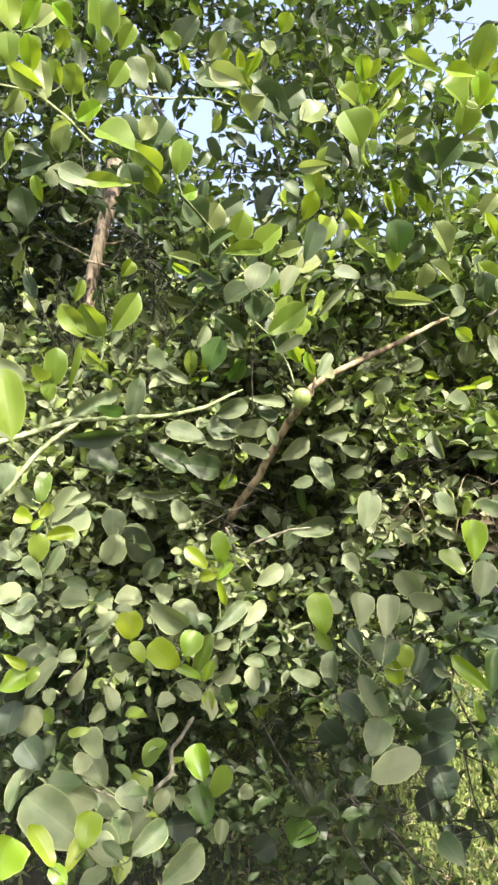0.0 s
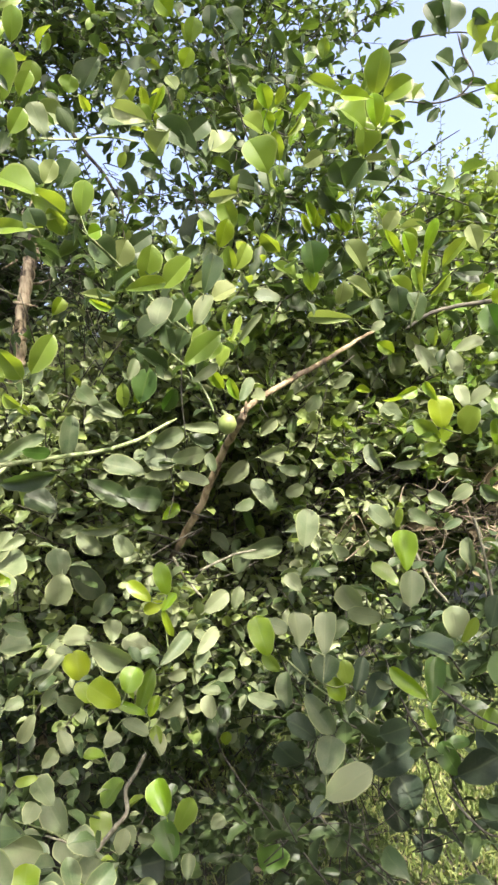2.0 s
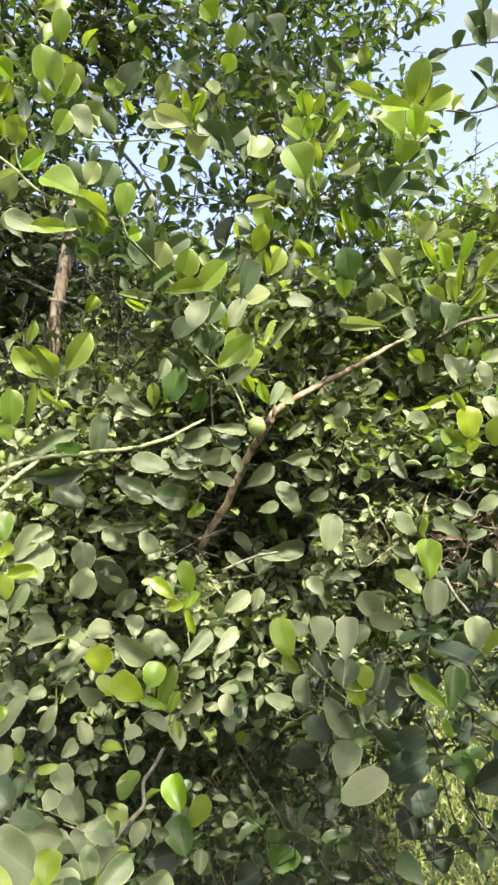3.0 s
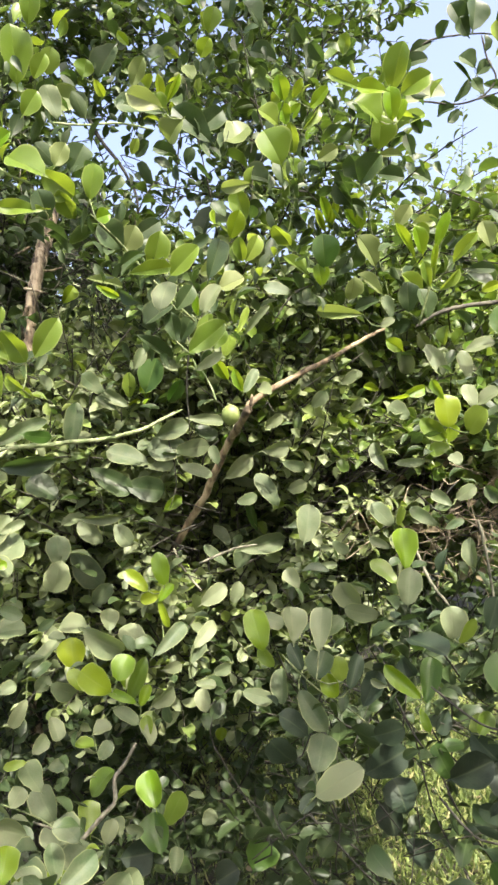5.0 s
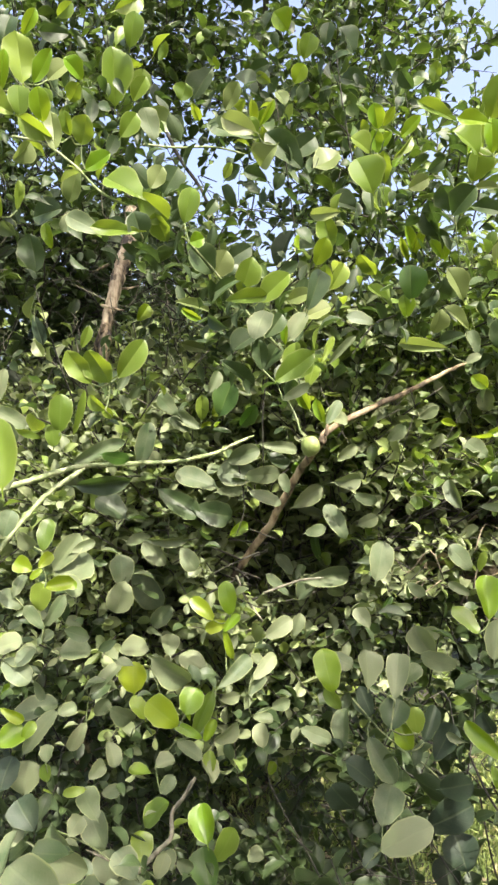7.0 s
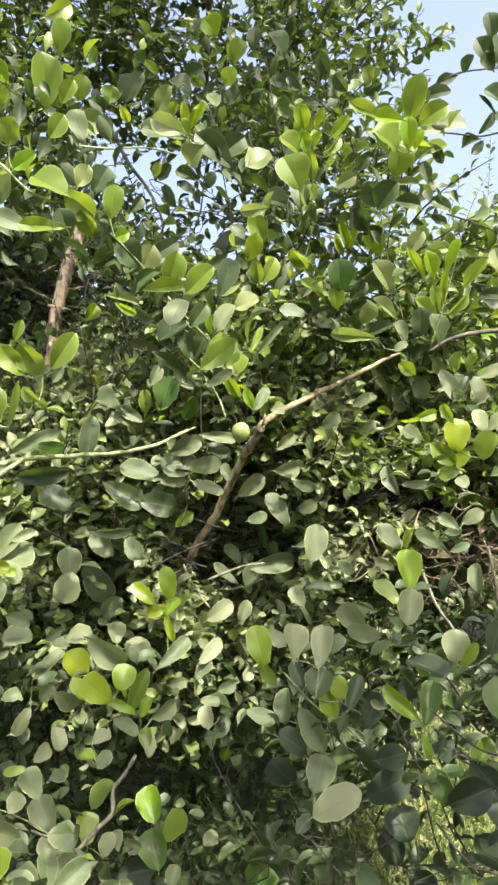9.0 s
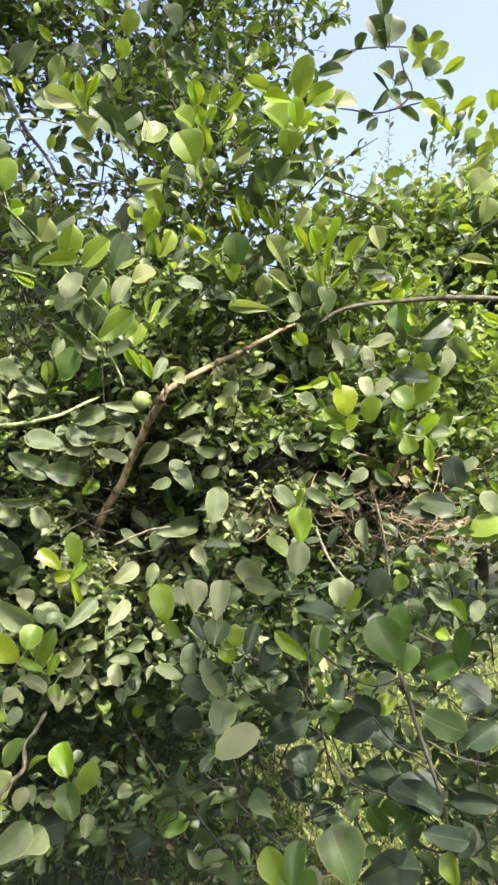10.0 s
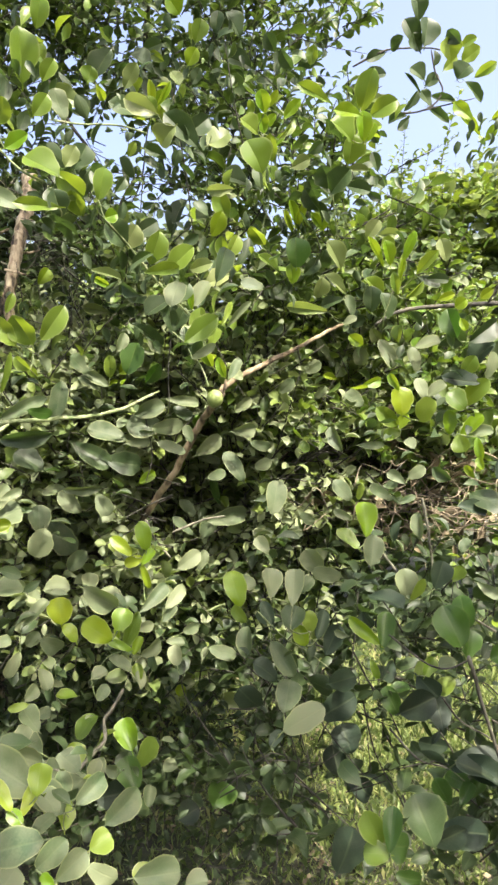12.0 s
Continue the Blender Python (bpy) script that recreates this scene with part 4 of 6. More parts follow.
leaves_at(lime_tree, "green", [
    (0.521, 1.364, 1.615, 0.013, -0.016, 0.025, 0.031, -36),
    (-0.235, 1.176, 2.054, 0.003, -0.026, 0.085, 0.052, 24),
    (-0.203, 1.079, 1.965, 0.024, -0.002, 0.035, 0.031, 45),
    (-0.152, 0.985, 1.845, -0.053, 0.007, 0.031, 0.049, 9),
    (-0.157, 0.99, 1.852, 0.038, 0.018, -0.031, 0.042, 53),
    (-0.152, 0.972, 1.794, -0.067, -0.001, 0.006, 0.022, -20),
    (0.548, 1.813, 2.204, 0.051, -0.017, 0.023, 0.047, -4),
    (-0.21, 1.044, 1.594, -0.025, -0.019, 0.047, 0.044, -32),
    (-0.196, 1.038, 1.601, 0.039, -0.008, 0.053, 0.035, 32),
    (-0.213, 1.03, 1.553, -0.024, -0.005, 0.019, 0.024, -55),
    (-0.207, 1.05, 1.541, -0.012, -0.017, 0.018, 0.014, -18),
    (0.484, 1.178, 1.453, 0.018, -0.03, 0.04, 0.044, -21),
])
leaves_at(lime_tree, "green", [
    (0.468, 1.249, 1.441, -0.047, -0.003, 0.035, 0.033, -35),
    (0.467, 1.229, 1.429, -0.034, 0.01, -0.009, 0.027, -13),
    (0.15, 1.604, 1.224, -0.02, 0.019, 0.026, 0.028, 18),
    (0.345, 1.109, 1.313, 0.006, -0.009, 0.031, 0.013, -14),
    (0.309, 0.967, 1.258, -0.029, 0.023, 0.031, 0.027, 16),
    (-0.073, 0.972, 1.107, 0.024, 0.007, 0.059, 0.023, 15),
    (-0.05, 0.987, 1.05, -0.005, 0.008, 0.026, 0.019, -5),
    (-0.224, 0.975, 1.026, -0.031, -0.007, -0.004, 0.014, -7),
    (-0.173, 1.137, 0.883, 0.032, 0.018, 0.038, 0.045, -36),
    (-0.169, 1.096, 0.843, -0.009, 0.031, 0.04, 0.037, 19),
    (-0.067, 1.249, 0.763, 0.033, 0.023, 0.047, 0.044, 34),
    (-0.191, 0.889, 0.892, 0.026, 0.008, 0.022, 0.021, 1),
])
leaves_at(lime_tree, "green", [
    (0.137, 1.102, 1.098, -0.023, 0.011, 0.028, 0.024, -31),
    (0.222, 0.93, 1.136, -0.005, 0.001, 0.033, 0.025, -7),
    (0.387, 0.94, 1.176, 0.017, -0.015, 0.037, 0.017, 19),
    (0.403, 0.917, 1.058, 0.019, 0.011, 0.026, 0.024, 1),
    (-0.315, 0.974, 1.997, -0.007, -0.003, 0.066, 0.044, 24),
    (-0.309, 0.949, 1.941, -0.001, -0.007, 0.04, 0.031, 16),
    (-0.268, 0.957, 1.915, -0.037, -0.026, 0.018, 0.029, -71),
    (-0.242, 1.006, 1.925, 0.013, -0.016, 0.035, 0.037, 20),
    (-0.25, 0.98, 1.927, -0.005, -0.017, 0.027, 0.022, -29),
    (-0.347, 1.04, 1.845, 0.005, -0.003, 0.043, 0.015, 32),
    (-0.248, 1.031, 1.643, 0.013, -0.005, 0.031, 0.015, 31),
    (-0.281, 1.033, 1.52, 0.006, -0.01, 0.055, 0.035, 20),
])
leaves_at(lime_tree, "green", [
    (-0.262, 1.039, 1.516, 0.023, -0.021, 0.064, 0.012, 44),
    (-0.29, 1.034, 1.499, 0.001, -0.005, 0.032, 0.024, 23),
    (-0.267, 0.912, 1.514, -0.039, 0.008, 0.011, 0.011, -42),
    (-0.313, 1.054, 1.342, 0.003, 0.017, 0.048, 0.027, -2),
    (-0.33, 1.092, 1.242, 0.004, -0.007, 0.046, 0.033, 9),
    (-0.295, 1.021, 1.01, -0.002, 0, 0.027, 0.017, 2),
    (0.959, 2.205, 2.584, -0.02, -0.023, 0.064, 0.077, -14),
    (1, 2.222, 2.639, 0.042, -0.029, 0.017, 0.038, 26),
    (1.047, 2.327, 2.635, 0.053, -0.033, 0.035, 0.061, 24),
    (1.035, 2.196, 2.528, 0.057, -0.045, 0.033, 0.038, 37),
    (0.892, 1.681, 2.125, 0.034, -0.017, 0.031, 0.053, -21),
    (0.95, 1.659, 2.102, 0.011, -0.013, 0.049, 0.043, -28),
])
leaves_at(lime_tree, "green", [
    (0.885, 1.598, 2.069, 0.032, -0.023, 0.021, 0.034, 44),
    (0.587, 1.22, 1.48, 0.03, -0.05, 0.049, 0.038, -10),
    (0.568, 1.154, 1.475, -0.031, 0.008, 0.034, 0.044, -14),
    (0.554, 1.156, 1.428, 0.007, -0.013, -0.034, 0.036, 37),
    (0.582, 0.952, 1.282, 0.047, -0.013, 0.023, 0.05, -37),
    (0.473, 0.977, 1.193, 0.016, 0.001, 0.025, 0.023, 10),
    (0.415, 0.979, 1.012, 0.016, 0.014, 0.042, 0.026, -16),
    (0.456, 0.924, 1.048, -0.032, -0.003, -0.02, 0.028, 14),
    (0.448, 0.672, 0.927, -0.004, 0.017, 0.032, 0.025, -50),
    (-0.096, 0.633, 1.001, 0.024, 0.008, 0.011, 0.03, -6),
    (-0.037, 0.58, 0.986, 0.01, 0.014, 0.021, 0.026, -11),
    (0.238, 0.613, 0.991, -0.016, 0.009, 0.036, 0.03, -6),
])
leaves_at(lime_tree, "green", [
    (0.245, 0.601, 0.986, -0.029, 0.01, -0.001, 0.028, 19),
    (-0.151, 0.91, 0.893, -0.027, 0.01, 0.002, 0.017, -10),
    (-0.141, 0.752, 0.952, -0.004, 0.021, 0.021, 0.028, 43),
    (0.978, 2.319, 2.601, 0.045, -0.007, 0.044, 0.043, 42),
    (-0.227, 0.683, 1.468, -0.012, 0.011, 0.069, 0.041, 18),
    (-0.236, 1.037, 1.592, -0.032, -0.012, 0.047, 0.033, -12),
    (-0.261, 1.015, 1.99, 0.019, -0.018, 0.018, 0.025, 60),
    (-0.193, 1.117, 2.035, 0.022, -0.011, 0.033, 0.028, 25),
    (-0.317, 0.946, 1.944, -0.056, -0.008, 0.031, 0.04, -15),
    (-0.38, 1.037, 2.083, -0.008, -0.033, 0.023, 0.033, -43),
    (-0.318, 1.134, 2.177, 0.026, -0.011, 0.015, 0.023, 68),
    (-0.236, 1.176, 2.209, 0.043, 0.018, 0.033, 0.032, 70),
])
leaves_at(lime_tree, "green", [
    (-0.204, 1.143, 2.131, 0.012, -0.018, 0.048, 0.032, 27),
    (0.013, 1.462, 2.224, -0.03, -0.005, 0.016, 0.022, -62),
    (-0.055, 1.174, 1.934, 0.012, -0.011, 0.022, 0.016, 31),
    (0.214, 1.355, 1.817, -0.031, -0.022, 0.035, 0.036, -72),
    (0.391, 1.732, 2.345, 0.009, -0.013, 0.045, 0.032, -7),
    (0.614, 1.28, 1.542, 0.02, -0.019, 0.038, 0.035, 18),
])
leaves_at(lime_tree, "dusty", [
    (0.011, 0.836, 1.633, 0.011, 0.018, 0.038, 0.032, -8),
    (0.05, 1.086, 1.66, 0.029, 0.001, 0.042, 0.027, 9),
    (-0.096, 1.372, 1.597, 0.017, 0.005, 0.041, 0.026, 36),
    (0.043, 0.976, 1.567, 0.037, -0.004, 0.022, 0.015, 31),
    (0.113, 1.156, 1.63, 0.043, -0.023, 0.044, 0.014, 15),
    (-0.151, 1.321, 1.552, -0.034, -0.025, 0.034, 0.033, -8),
    (-0.131, 1.41, 1.525, -0.039, 0.007, 0.032, 0.03, -1),
    (0.11, 1.08, 1.536, 0.021, 0.012, 0.036, 0.018, 18),
    (0.484, 1.567, 1.569, -0.021, -0.026, 0.043, 0.039, -33),
    (0.364, 1.557, 1.639, 0.052, 0.033, -0.06, 0.018, 39),
    (0.423, 1.585, 1.58, 0.018, 0.004, -0.036, 0.025, 56),
    (-0.209, 1.093, 1.585, 0.013, 0.007, 0.028, 0.016, 39),
])
leaves_at(lime_tree, "dusty", [
    (-0.203, 1.132, 1.573, 0.022, -0.006, 0.018, 0.016, 59),
    (-0.214, 1.129, 1.58, 0.013, -0.002, -0.026, 0.02, -23),
    (-0.119, 1.408, 1.527, -0.046, 0.002, 0.03, 0.025, -12),
    (-0.141, 1.404, 1.521, -0.041, 0.004, 0.027, 0.021, -12),
    (-0.001, 1.299, 1.592, -0.026, -0.003, 0.029, 0.023, -48),
    (-0.274, 1.079, 1.473, 0.075, 0.018, 0.034, 0.024, 29),
    (-0.23, 1.378, 1.447, 0.02, -0.014, 0.09, 0.037, 10),
    (-0.006, 1.422, 1.442, -0.075, -0.029, -0.002, 0.055, -11),
    (0.001, 1.326, 1.499, 0.07, 0.022, -0.01, 0.024, 20),
    (-0.084, 1.401, 1.412, -0.08, -0.005, 0.029, 0.046, 8),
    (0.067, 1.476, 1.368, 0.056, -0.022, 0.044, 0.036, 33),
    (0.076, 1.587, 1.353, 0.054, -0.017, -0.015, 0.03, -7),
])
leaves_at(lime_tree, "dusty", [
    (0.055, 1.393, 1.404, -0.012, 0.004, 0.037, 0.022, -12),
    (-0.02, 1.391, 1.406, 0.063, 0.006, -0.023, 0.026, 6),
    (-0.265, 1.411, 1.295, 0.04, 0.044, 0.014, 0.029, -5),
    (-0.217, 1.378, 1.31, 0.082, -0.01, 0.003, 0.023, 49),
    (-0.186, 1.422, 1.254, -0.046, -0.003, 0.046, 0.036, -19),
    (-0.145, 1.339, 1.303, 0.028, -0.006, -0.041, 0.035, 5),
    (-0.269, 1.394, 1.218, -0.004, 0.009, 0.058, 0.05, 24),
    (-0.25, 1.334, 1.239, -0.017, -0.004, -0.061, 0.052, -24),
    (-0.272, 1.526, 1.225, 0.054, 0, -0.088, 0.059, 5),
    (-0.285, 1.106, 1.332, 0.035, 0.012, 0.016, 0.017, 21),
    (0.06, 1.516, 1.176, -0.05, -0.005, 0.043, 0.023, 5),
    (0.081, 1.507, 1.169, 0.034, 0.001, 0.051, 0.039, -8),
])
leaves_at(lime_tree, "dusty", [
    (0.499, 1.485, 1.629, 0.032, -0.017, -0.065, 0.035, 15),
    (0.493, 1.166, 1.495, -0.01, 0.016, 0.041, 0.025, -22),
    (0.499, 1.177, 1.5, 0.031, -0.019, 0.024, 0.03, -14),
    (0.449, 1.438, 1.476, -0.038, 0.019, 0.027, 0.038, -25),
    (0.423, 1.028, 1.414, -0.009, 0.013, 0.016, 0.021, -6),
    (0.399, 1.437, 1.373, -0.024, 0.026, 0.055, 0.03, -45),
    (0.33, 1.048, 1.419, 0.041, -0.016, 0.001, 0.014, 31),
    (0.424, 1.078, 1.346, -0.027, 0.018, 0.019, 0.02, -18),
    (0.172, 1.429, 1.31, -0.041, 0.008, 0.068, 0.036, -11),
    (0.204, 1.215, 1.273, 0.014, 0.015, 0.065, 0.043, 13),
    (0.092, 1.468, 1.214, 0.097, 0.045, 0.012, 0.042, 21),
    (0.351, 1.174, 1.302, -0.035, -0.003, 0.039, 0.03, -18),
])
leaves_at(lime_tree, "dusty", [
    (0.394, 1.052, 1.32, -0.044, 0.001, 0.028, 0.02, -23),
    (0.303, 0.876, 1.251, 0.009, 0.014, 0.045, 0.033, -4),
    (0.321, 1.06, 1.288, -0.031, 0.004, 0.016, 0.015, -24),
    (0.465, 1.107, 1.239, -0.005, 0.01, 0.047, 0.025, -45),
    (0.403, 1.048, 1.316, 0.027, -0.006, 0.013, 0.013, 8),
    (0.24, 1.116, 1.292, 0.024, -0.006, -0.02, 0.019, 37),
    (0.203, 1.126, 1.249, 0.045, 0.003, 0.003, 0.013, 14),
    (0.188, 1.16, 1.208, -0.023, 0.011, 0.03, 0.026, -8),
    (0.235, 1.107, 1.21, 0.051, -0.013, 0.011, 0.026, 42),
    (-0.296, 1.083, 1.181, 0.045, 0.014, 0.003, 0.054, -31),
    (-0.248, 1.281, 1.126, 0.053, -0.009, 0.004, 0.041, -19),
    (-0.137, 0.994, 1.204, 0.051, 0.018, -0.041, 0.041, 29),
])
leaves_at(lime_tree, "dusty", [
    (-0.158, 1.297, 1.111, -0.006, 0.017, 0.036, 0.038, 33),
    (-0.088, 1.292, 1.083, -0.05, 0.012, 0.034, 0.048, 35),
    (-0.051, 1.093, 1.129, 0.047, 0.036, 0.039, 0.026, 20),
    (-0.007, 1.345, 1.055, 0.042, 0.036, 0.04, 0.029, 9),
    (-0.236, 1.161, 1.065, 0.036, 0.017, -0.027, 0.037, 25),
    (-0.261, 1.163, 1.053, 0.021, 0.005, 0.024, 0.027, 25),
    (-0.048, 1.012, 1.081, 0.033, 0.017, 0.021, 0.032, 52),
    (-0.098, 0.974, 1.098, 0.036, -0.002, -0.023, 0.022, -23),
    (-0.066, 0.988, 1.07, 0.021, -0.007, -0.031, 0.028, -51),
    (0.014, 1.269, 0.959, -0.004, 0.015, 0.04, 0.03, -6),
    (-0.011, 1.356, 0.982, 0.042, -0.005, -0.006, 0.024, -15),
    (-0.26, 1.121, 1.102, 0.038, 0.048, 0.036, 0.025, 0),
])
leaves_at(lime_tree, "dusty", [
    (-0.263, 1.116, 1.061, -0.025, -0.007, -0.044, 0.023, -19),
    (-0.311, 1.12, 1.074, 0.03, -0, 0.006, 0.02, -4),
    (-0.114, 0.945, 1.038, 0.015, 0.005, 0.023, 0.02, 8),
    (-0.239, 1.162, 1.012, 0.019, -0.02, -0.033, 0.027, -36),
    (-0.256, 1.111, 0.972, 0.018, 0.027, 0.017, 0.026, 25),
    (-0.255, 1.183, 0.913, 0.03, 0.007, 0.004, 0.024, -5),
    (-0.124, 0.957, 1.069, 0.025, 0.007, 0.009, 0.025, -32),
    (-0.217, 1.009, 0.965, -0.027, 0.008, 0.038, 0.038, 34),
    (-0.244, 1.163, 0.829, -0.033, 0.022, 0.052, 0.048, -8),
    (-0.235, 0.931, 0.984, 0.014, 0.013, 0.022, 0.027, -2),
    (-0.14, 0.913, 0.943, -0.033, 0.025, 0.017, 0.037, 15),
    (-0.128, 1.14, 0.812, -0.017, 0.025, 0.018, 0.027, 32),
])
leaves_at(lime_tree, "dusty", [
    (-0.13, 1.202, 0.791, 0.029, -0.002, -0.012, 0.027, 19),
    (-0.174, 0.923, 0.887, 0.039, 0.025, 0.032, 0.038, -4),
    (-0.151, 0.833, 0.943, -0.007, 0.011, 0.042, 0.027, 43),
    (-0.141, 0.757, 0.973, -0.037, 0.036, 0.02, 0.041, 6),
    (-0.101, 0.895, 0.878, 0.038, 0.017, 0.022, 0.048, 51),
    (-0.047, 1.181, 0.717, 0.003, 0.034, 0.027, 0.026, 3),
    (-0.022, 1.528, 0.597, 0.03, 0.019, 0.016, 0.033, -7),
    (0.16, 0.946, 1.188, -0.001, 0.016, 0.045, 0.038, 31),
    (0.193, 0.935, 1.177, 0.011, 0.042, 0.049, 0.033, -10),
    (0.117, 1.119, 1.178, 0.038, -0.015, -0.013, 0.026, -3),
    (0.203, 0.956, 1.191, 0.027, 0.002, 0.024, 0.022, -4),
    (0.276, 1.101, 1.182, -0.032, -0.005, 0.046, 0.042, -36),
])
leaves_at(lime_tree, "dusty", [
    (0.291, 1.009, 1.199, -0.05, -0, 0.012, 0.028, -32),
    (0.154, 1.262, 0.969, 0.004, 0.017, 0.061, 0.036, -23),
    (0.082, 1.343, 0.966, 0.057, -0.016, -0.015, 0.031, 6),
    (0.169, 1.015, 1.093, 0.034, -0.028, -0.052, 0.033, 11),
    (0.19, 1.012, 0.967, 0.017, 0.035, 0.042, 0.046, -12),
    (0.184, 0.987, 0.947, 0.067, -0.009, 0.043, 0.045, -6),
    (0.381, 0.945, 1.181, -0.001, 0.005, 0.044, 0.043, 17),
    (-0.35, 0.975, 1.562, 0.013, -0.006, 0.045, 0.017, 27),
    (-0.319, 0.872, 1.554, 0.04, 0.021, -0.025, 0.022, 17),
    (-0.305, 0.846, 1.54, 0.018, 0.028, -0.036, 0.03, -7),
    (-0.283, 0.843, 1.453, -0.001, 0.011, 0.057, 0.045, -26),
    (-0.351, 0.999, 1.371, 0.01, 0.006, 0.038, 0.032, 3),
])
leaves_at(lime_tree, "dusty", [
    (-0.347, 1.051, 1.37, 0.018, 0.004, -0.024, 0.029, 37),
    (-0.313, 1.105, 1.303, 0.04, 0.006, 0.056, 0.035, 24),
    (-0.312, 1.104, 1.295, 0.058, 0.022, 0.016, 0.06, -18),
    (-0.294, 1.074, 1.303, 0.032, 0.004, -0.03, 0.032, -21),
    (-0.369, 1.088, 1.266, 0.016, 0.012, 0.03, 0.02, 3),
    (-0.356, 1.093, 1.248, -0.035, -0.008, 0.025, 0.028, 0),
    (-0.324, 1.091, 1.215, -0.028, -0.008, 0.036, 0.021, 12),
    (-0.306, 1.044, 1.232, 0.027, 0.009, 0.045, 0.022, 49),
    (-0.387, 1.058, 1.192, 0.041, -0.001, 0.016, 0.035, -8),
    (-0.344, 1.033, 1.175, 0.015, 0.025, 0.024, 0.027, -5),
    (-0.316, 1.062, 1.205, 0.014, 0.011, 0.012, 0.017, 8),
    (-0.37, 1.045, 1.181, 0.045, -0.01, -0.028, 0.037, -7),
])
leaves_at(lime_tree, "dusty", [
    (-0.335, 1.033, 1.045, 0.043, 0.017, 0.059, 0.027, 0),
    (-0.333, 1.028, 0.986, 0.003, 0.014, 0.045, 0.057, -14),
    (-0.294, 1.014, 1.042, 0.001, 0.009, 0.024, 0.021, -12),
    (-0.303, 1.102, 1.077, 0.025, 0.015, 0.009, 0.022, 1),
    (-0.326, 0.964, 0.946, 0.01, 0.021, 0.027, 0.019, 6),
    (-0.246, 0.826, 1.033, 0.069, -0.017, -0.018, 0.046, 40),
    (0.681, 1.307, 1.534, 0.02, -0.002, 0.055, 0.037, 37),
    (0.632, 1.291, 1.421, 0.049, -0.018, 0.002, 0.026, 18),
    (0.619, 1.073, 1.365, 0.029, -0.01, 0.021, 0.02, 17),
    (0.633, 0.949, 1.309, -0.026, 0.004, 0.035, 0.029, -18),
    (0.525, 1.065, 1.22, 0.014, 0.006, 0.025, 0.02, -22),
    (0.451, 0.906, 1.084, -0.028, 0.002, -0.005, 0.023, 3),
])
leaves_at(lime_tree, "dusty", [
    (0.569, 1.096, 1.154, 0.032, -0.029, -0.021, 0.021, 26),
    (0.584, 0.938, 1.149, 0.015, 0.01, 0.03, 0.023, -11),
    (-0.129, 0.538, 1.078, -0.052, 0.005, -0.011, 0.038, 13),
    (-0.15, 0.603, 1.003, 0.032, 0.006, 0.028, 0.027, 14),
    (-0.125, 0.578, 1.006, 0.031, 0.009, 0.025, 0.027, 13),
    (-0.097, 0.615, 0.995, 0.032, 0, -0.021, 0.023, 3),
    (-0.043, 0.559, 1.015, 0.049, 0.014, -0.007, 0.032, -1),
    (0.012, 0.671, 0.921, 0.027, -0.002, 0.006, 0.026, -19),
    (-0.18, 0.563, 1.009, 0.016, 0.02, 0.014, 0.029, 2),
    (-0.163, 0.685, 1.046, -0.068, 0.024, 0.037, 0.053, 5),
    (-0.15, 0.756, 0.972, -0.023, 0.014, 0.03, 0.033, 28),
    (-0.155, 0.927, 0.888, -0.026, 0.006, 0.035, 0.039, 32),
])
leaves_at(lime_tree, "dusty", [
    (-0.126, 0.761, 0.98, 0.035, 0.037, 0.018, 0.03, 13),
    (-0.085, 0.719, 0.976, 0.042, 0.02, 0.031, 0.037, 21),
    (-0.173, 0.699, 0.983, 0.026, 0.014, 0.017, 0.023, -30),
    (-0.212, 1.07, 0.831, -0.008, 0.021, 0.042, 0.047, -8),
    (-0.213, 0.867, 0.995, -0.033, 0.022, 0.029, 0.046, -39),
    (-0.145, 1.098, 0.824, 0.012, 0.011, 0.035, 0.026, -3),
    (-0.319, 0.901, 0.944, 0.016, 0.019, 0.052, 0.02, -11),
    (0.207, 1.316, 1.722, -0.049, -0.01, 0.012, 0.028, -11),
    (0.521, 1.722, 2.229, 0.099, -0.03, -0, 0.061, 14),
    (0.068, 1.588, 1.207, -0.034, 0.018, 0.042, 0.031, 17),
    (0.07, 1.477, 1.101, 0.015, 0.002, 0.046, 0.029, 18),
    (0.018, 1.232, 1.169, 0.045, 0.012, 0.029, 0.032, 26),
])
leaves_at(lime_tree, "dusty", [
    (-0.226, 1.498, 1.107, 0.039, -0.009, 0.047, 0.038, 18),
    (0.432, 1.085, 1.355, 0.029, -0.008, 0.019, 0.023, 24),
    (-0.016, 1.348, 1.025, 0.027, 0.014, 0.037, 0.027, 2),
    (-0.07, 1.358, 1.01, 0.036, -0.004, 0.01, 0.026, 42),
    (0.028, 1.351, 1, 0.034, -0, 0.014, 0.026, 25),
    (0.09, 1.637, 0.747, 0.023, -0.007, 0.013, 0.019, 20),
    (-0.156, 1.11, 1.97, -0.018, -0.006, 0.048, 0.032, -2),
    (-0.21, 0.979, 1.796, -0.045, -0.002, 0.023, 0.028, -20),
    (-0.335, 1.302, 1.921, -0.025, -0.004, -0.036, 0.029, -35),
    (-0.388, 1.125, 1.06, 0.069, 0.023, 0.021, 0.043, -17),
    (0.755, 1.352, 1.566, -0.036, -0.003, 0.047, 0.04, -55),
    (-0.382, 1.028, 1.954, -0.026, -0.019, 0.025, 0.028, -43),
])
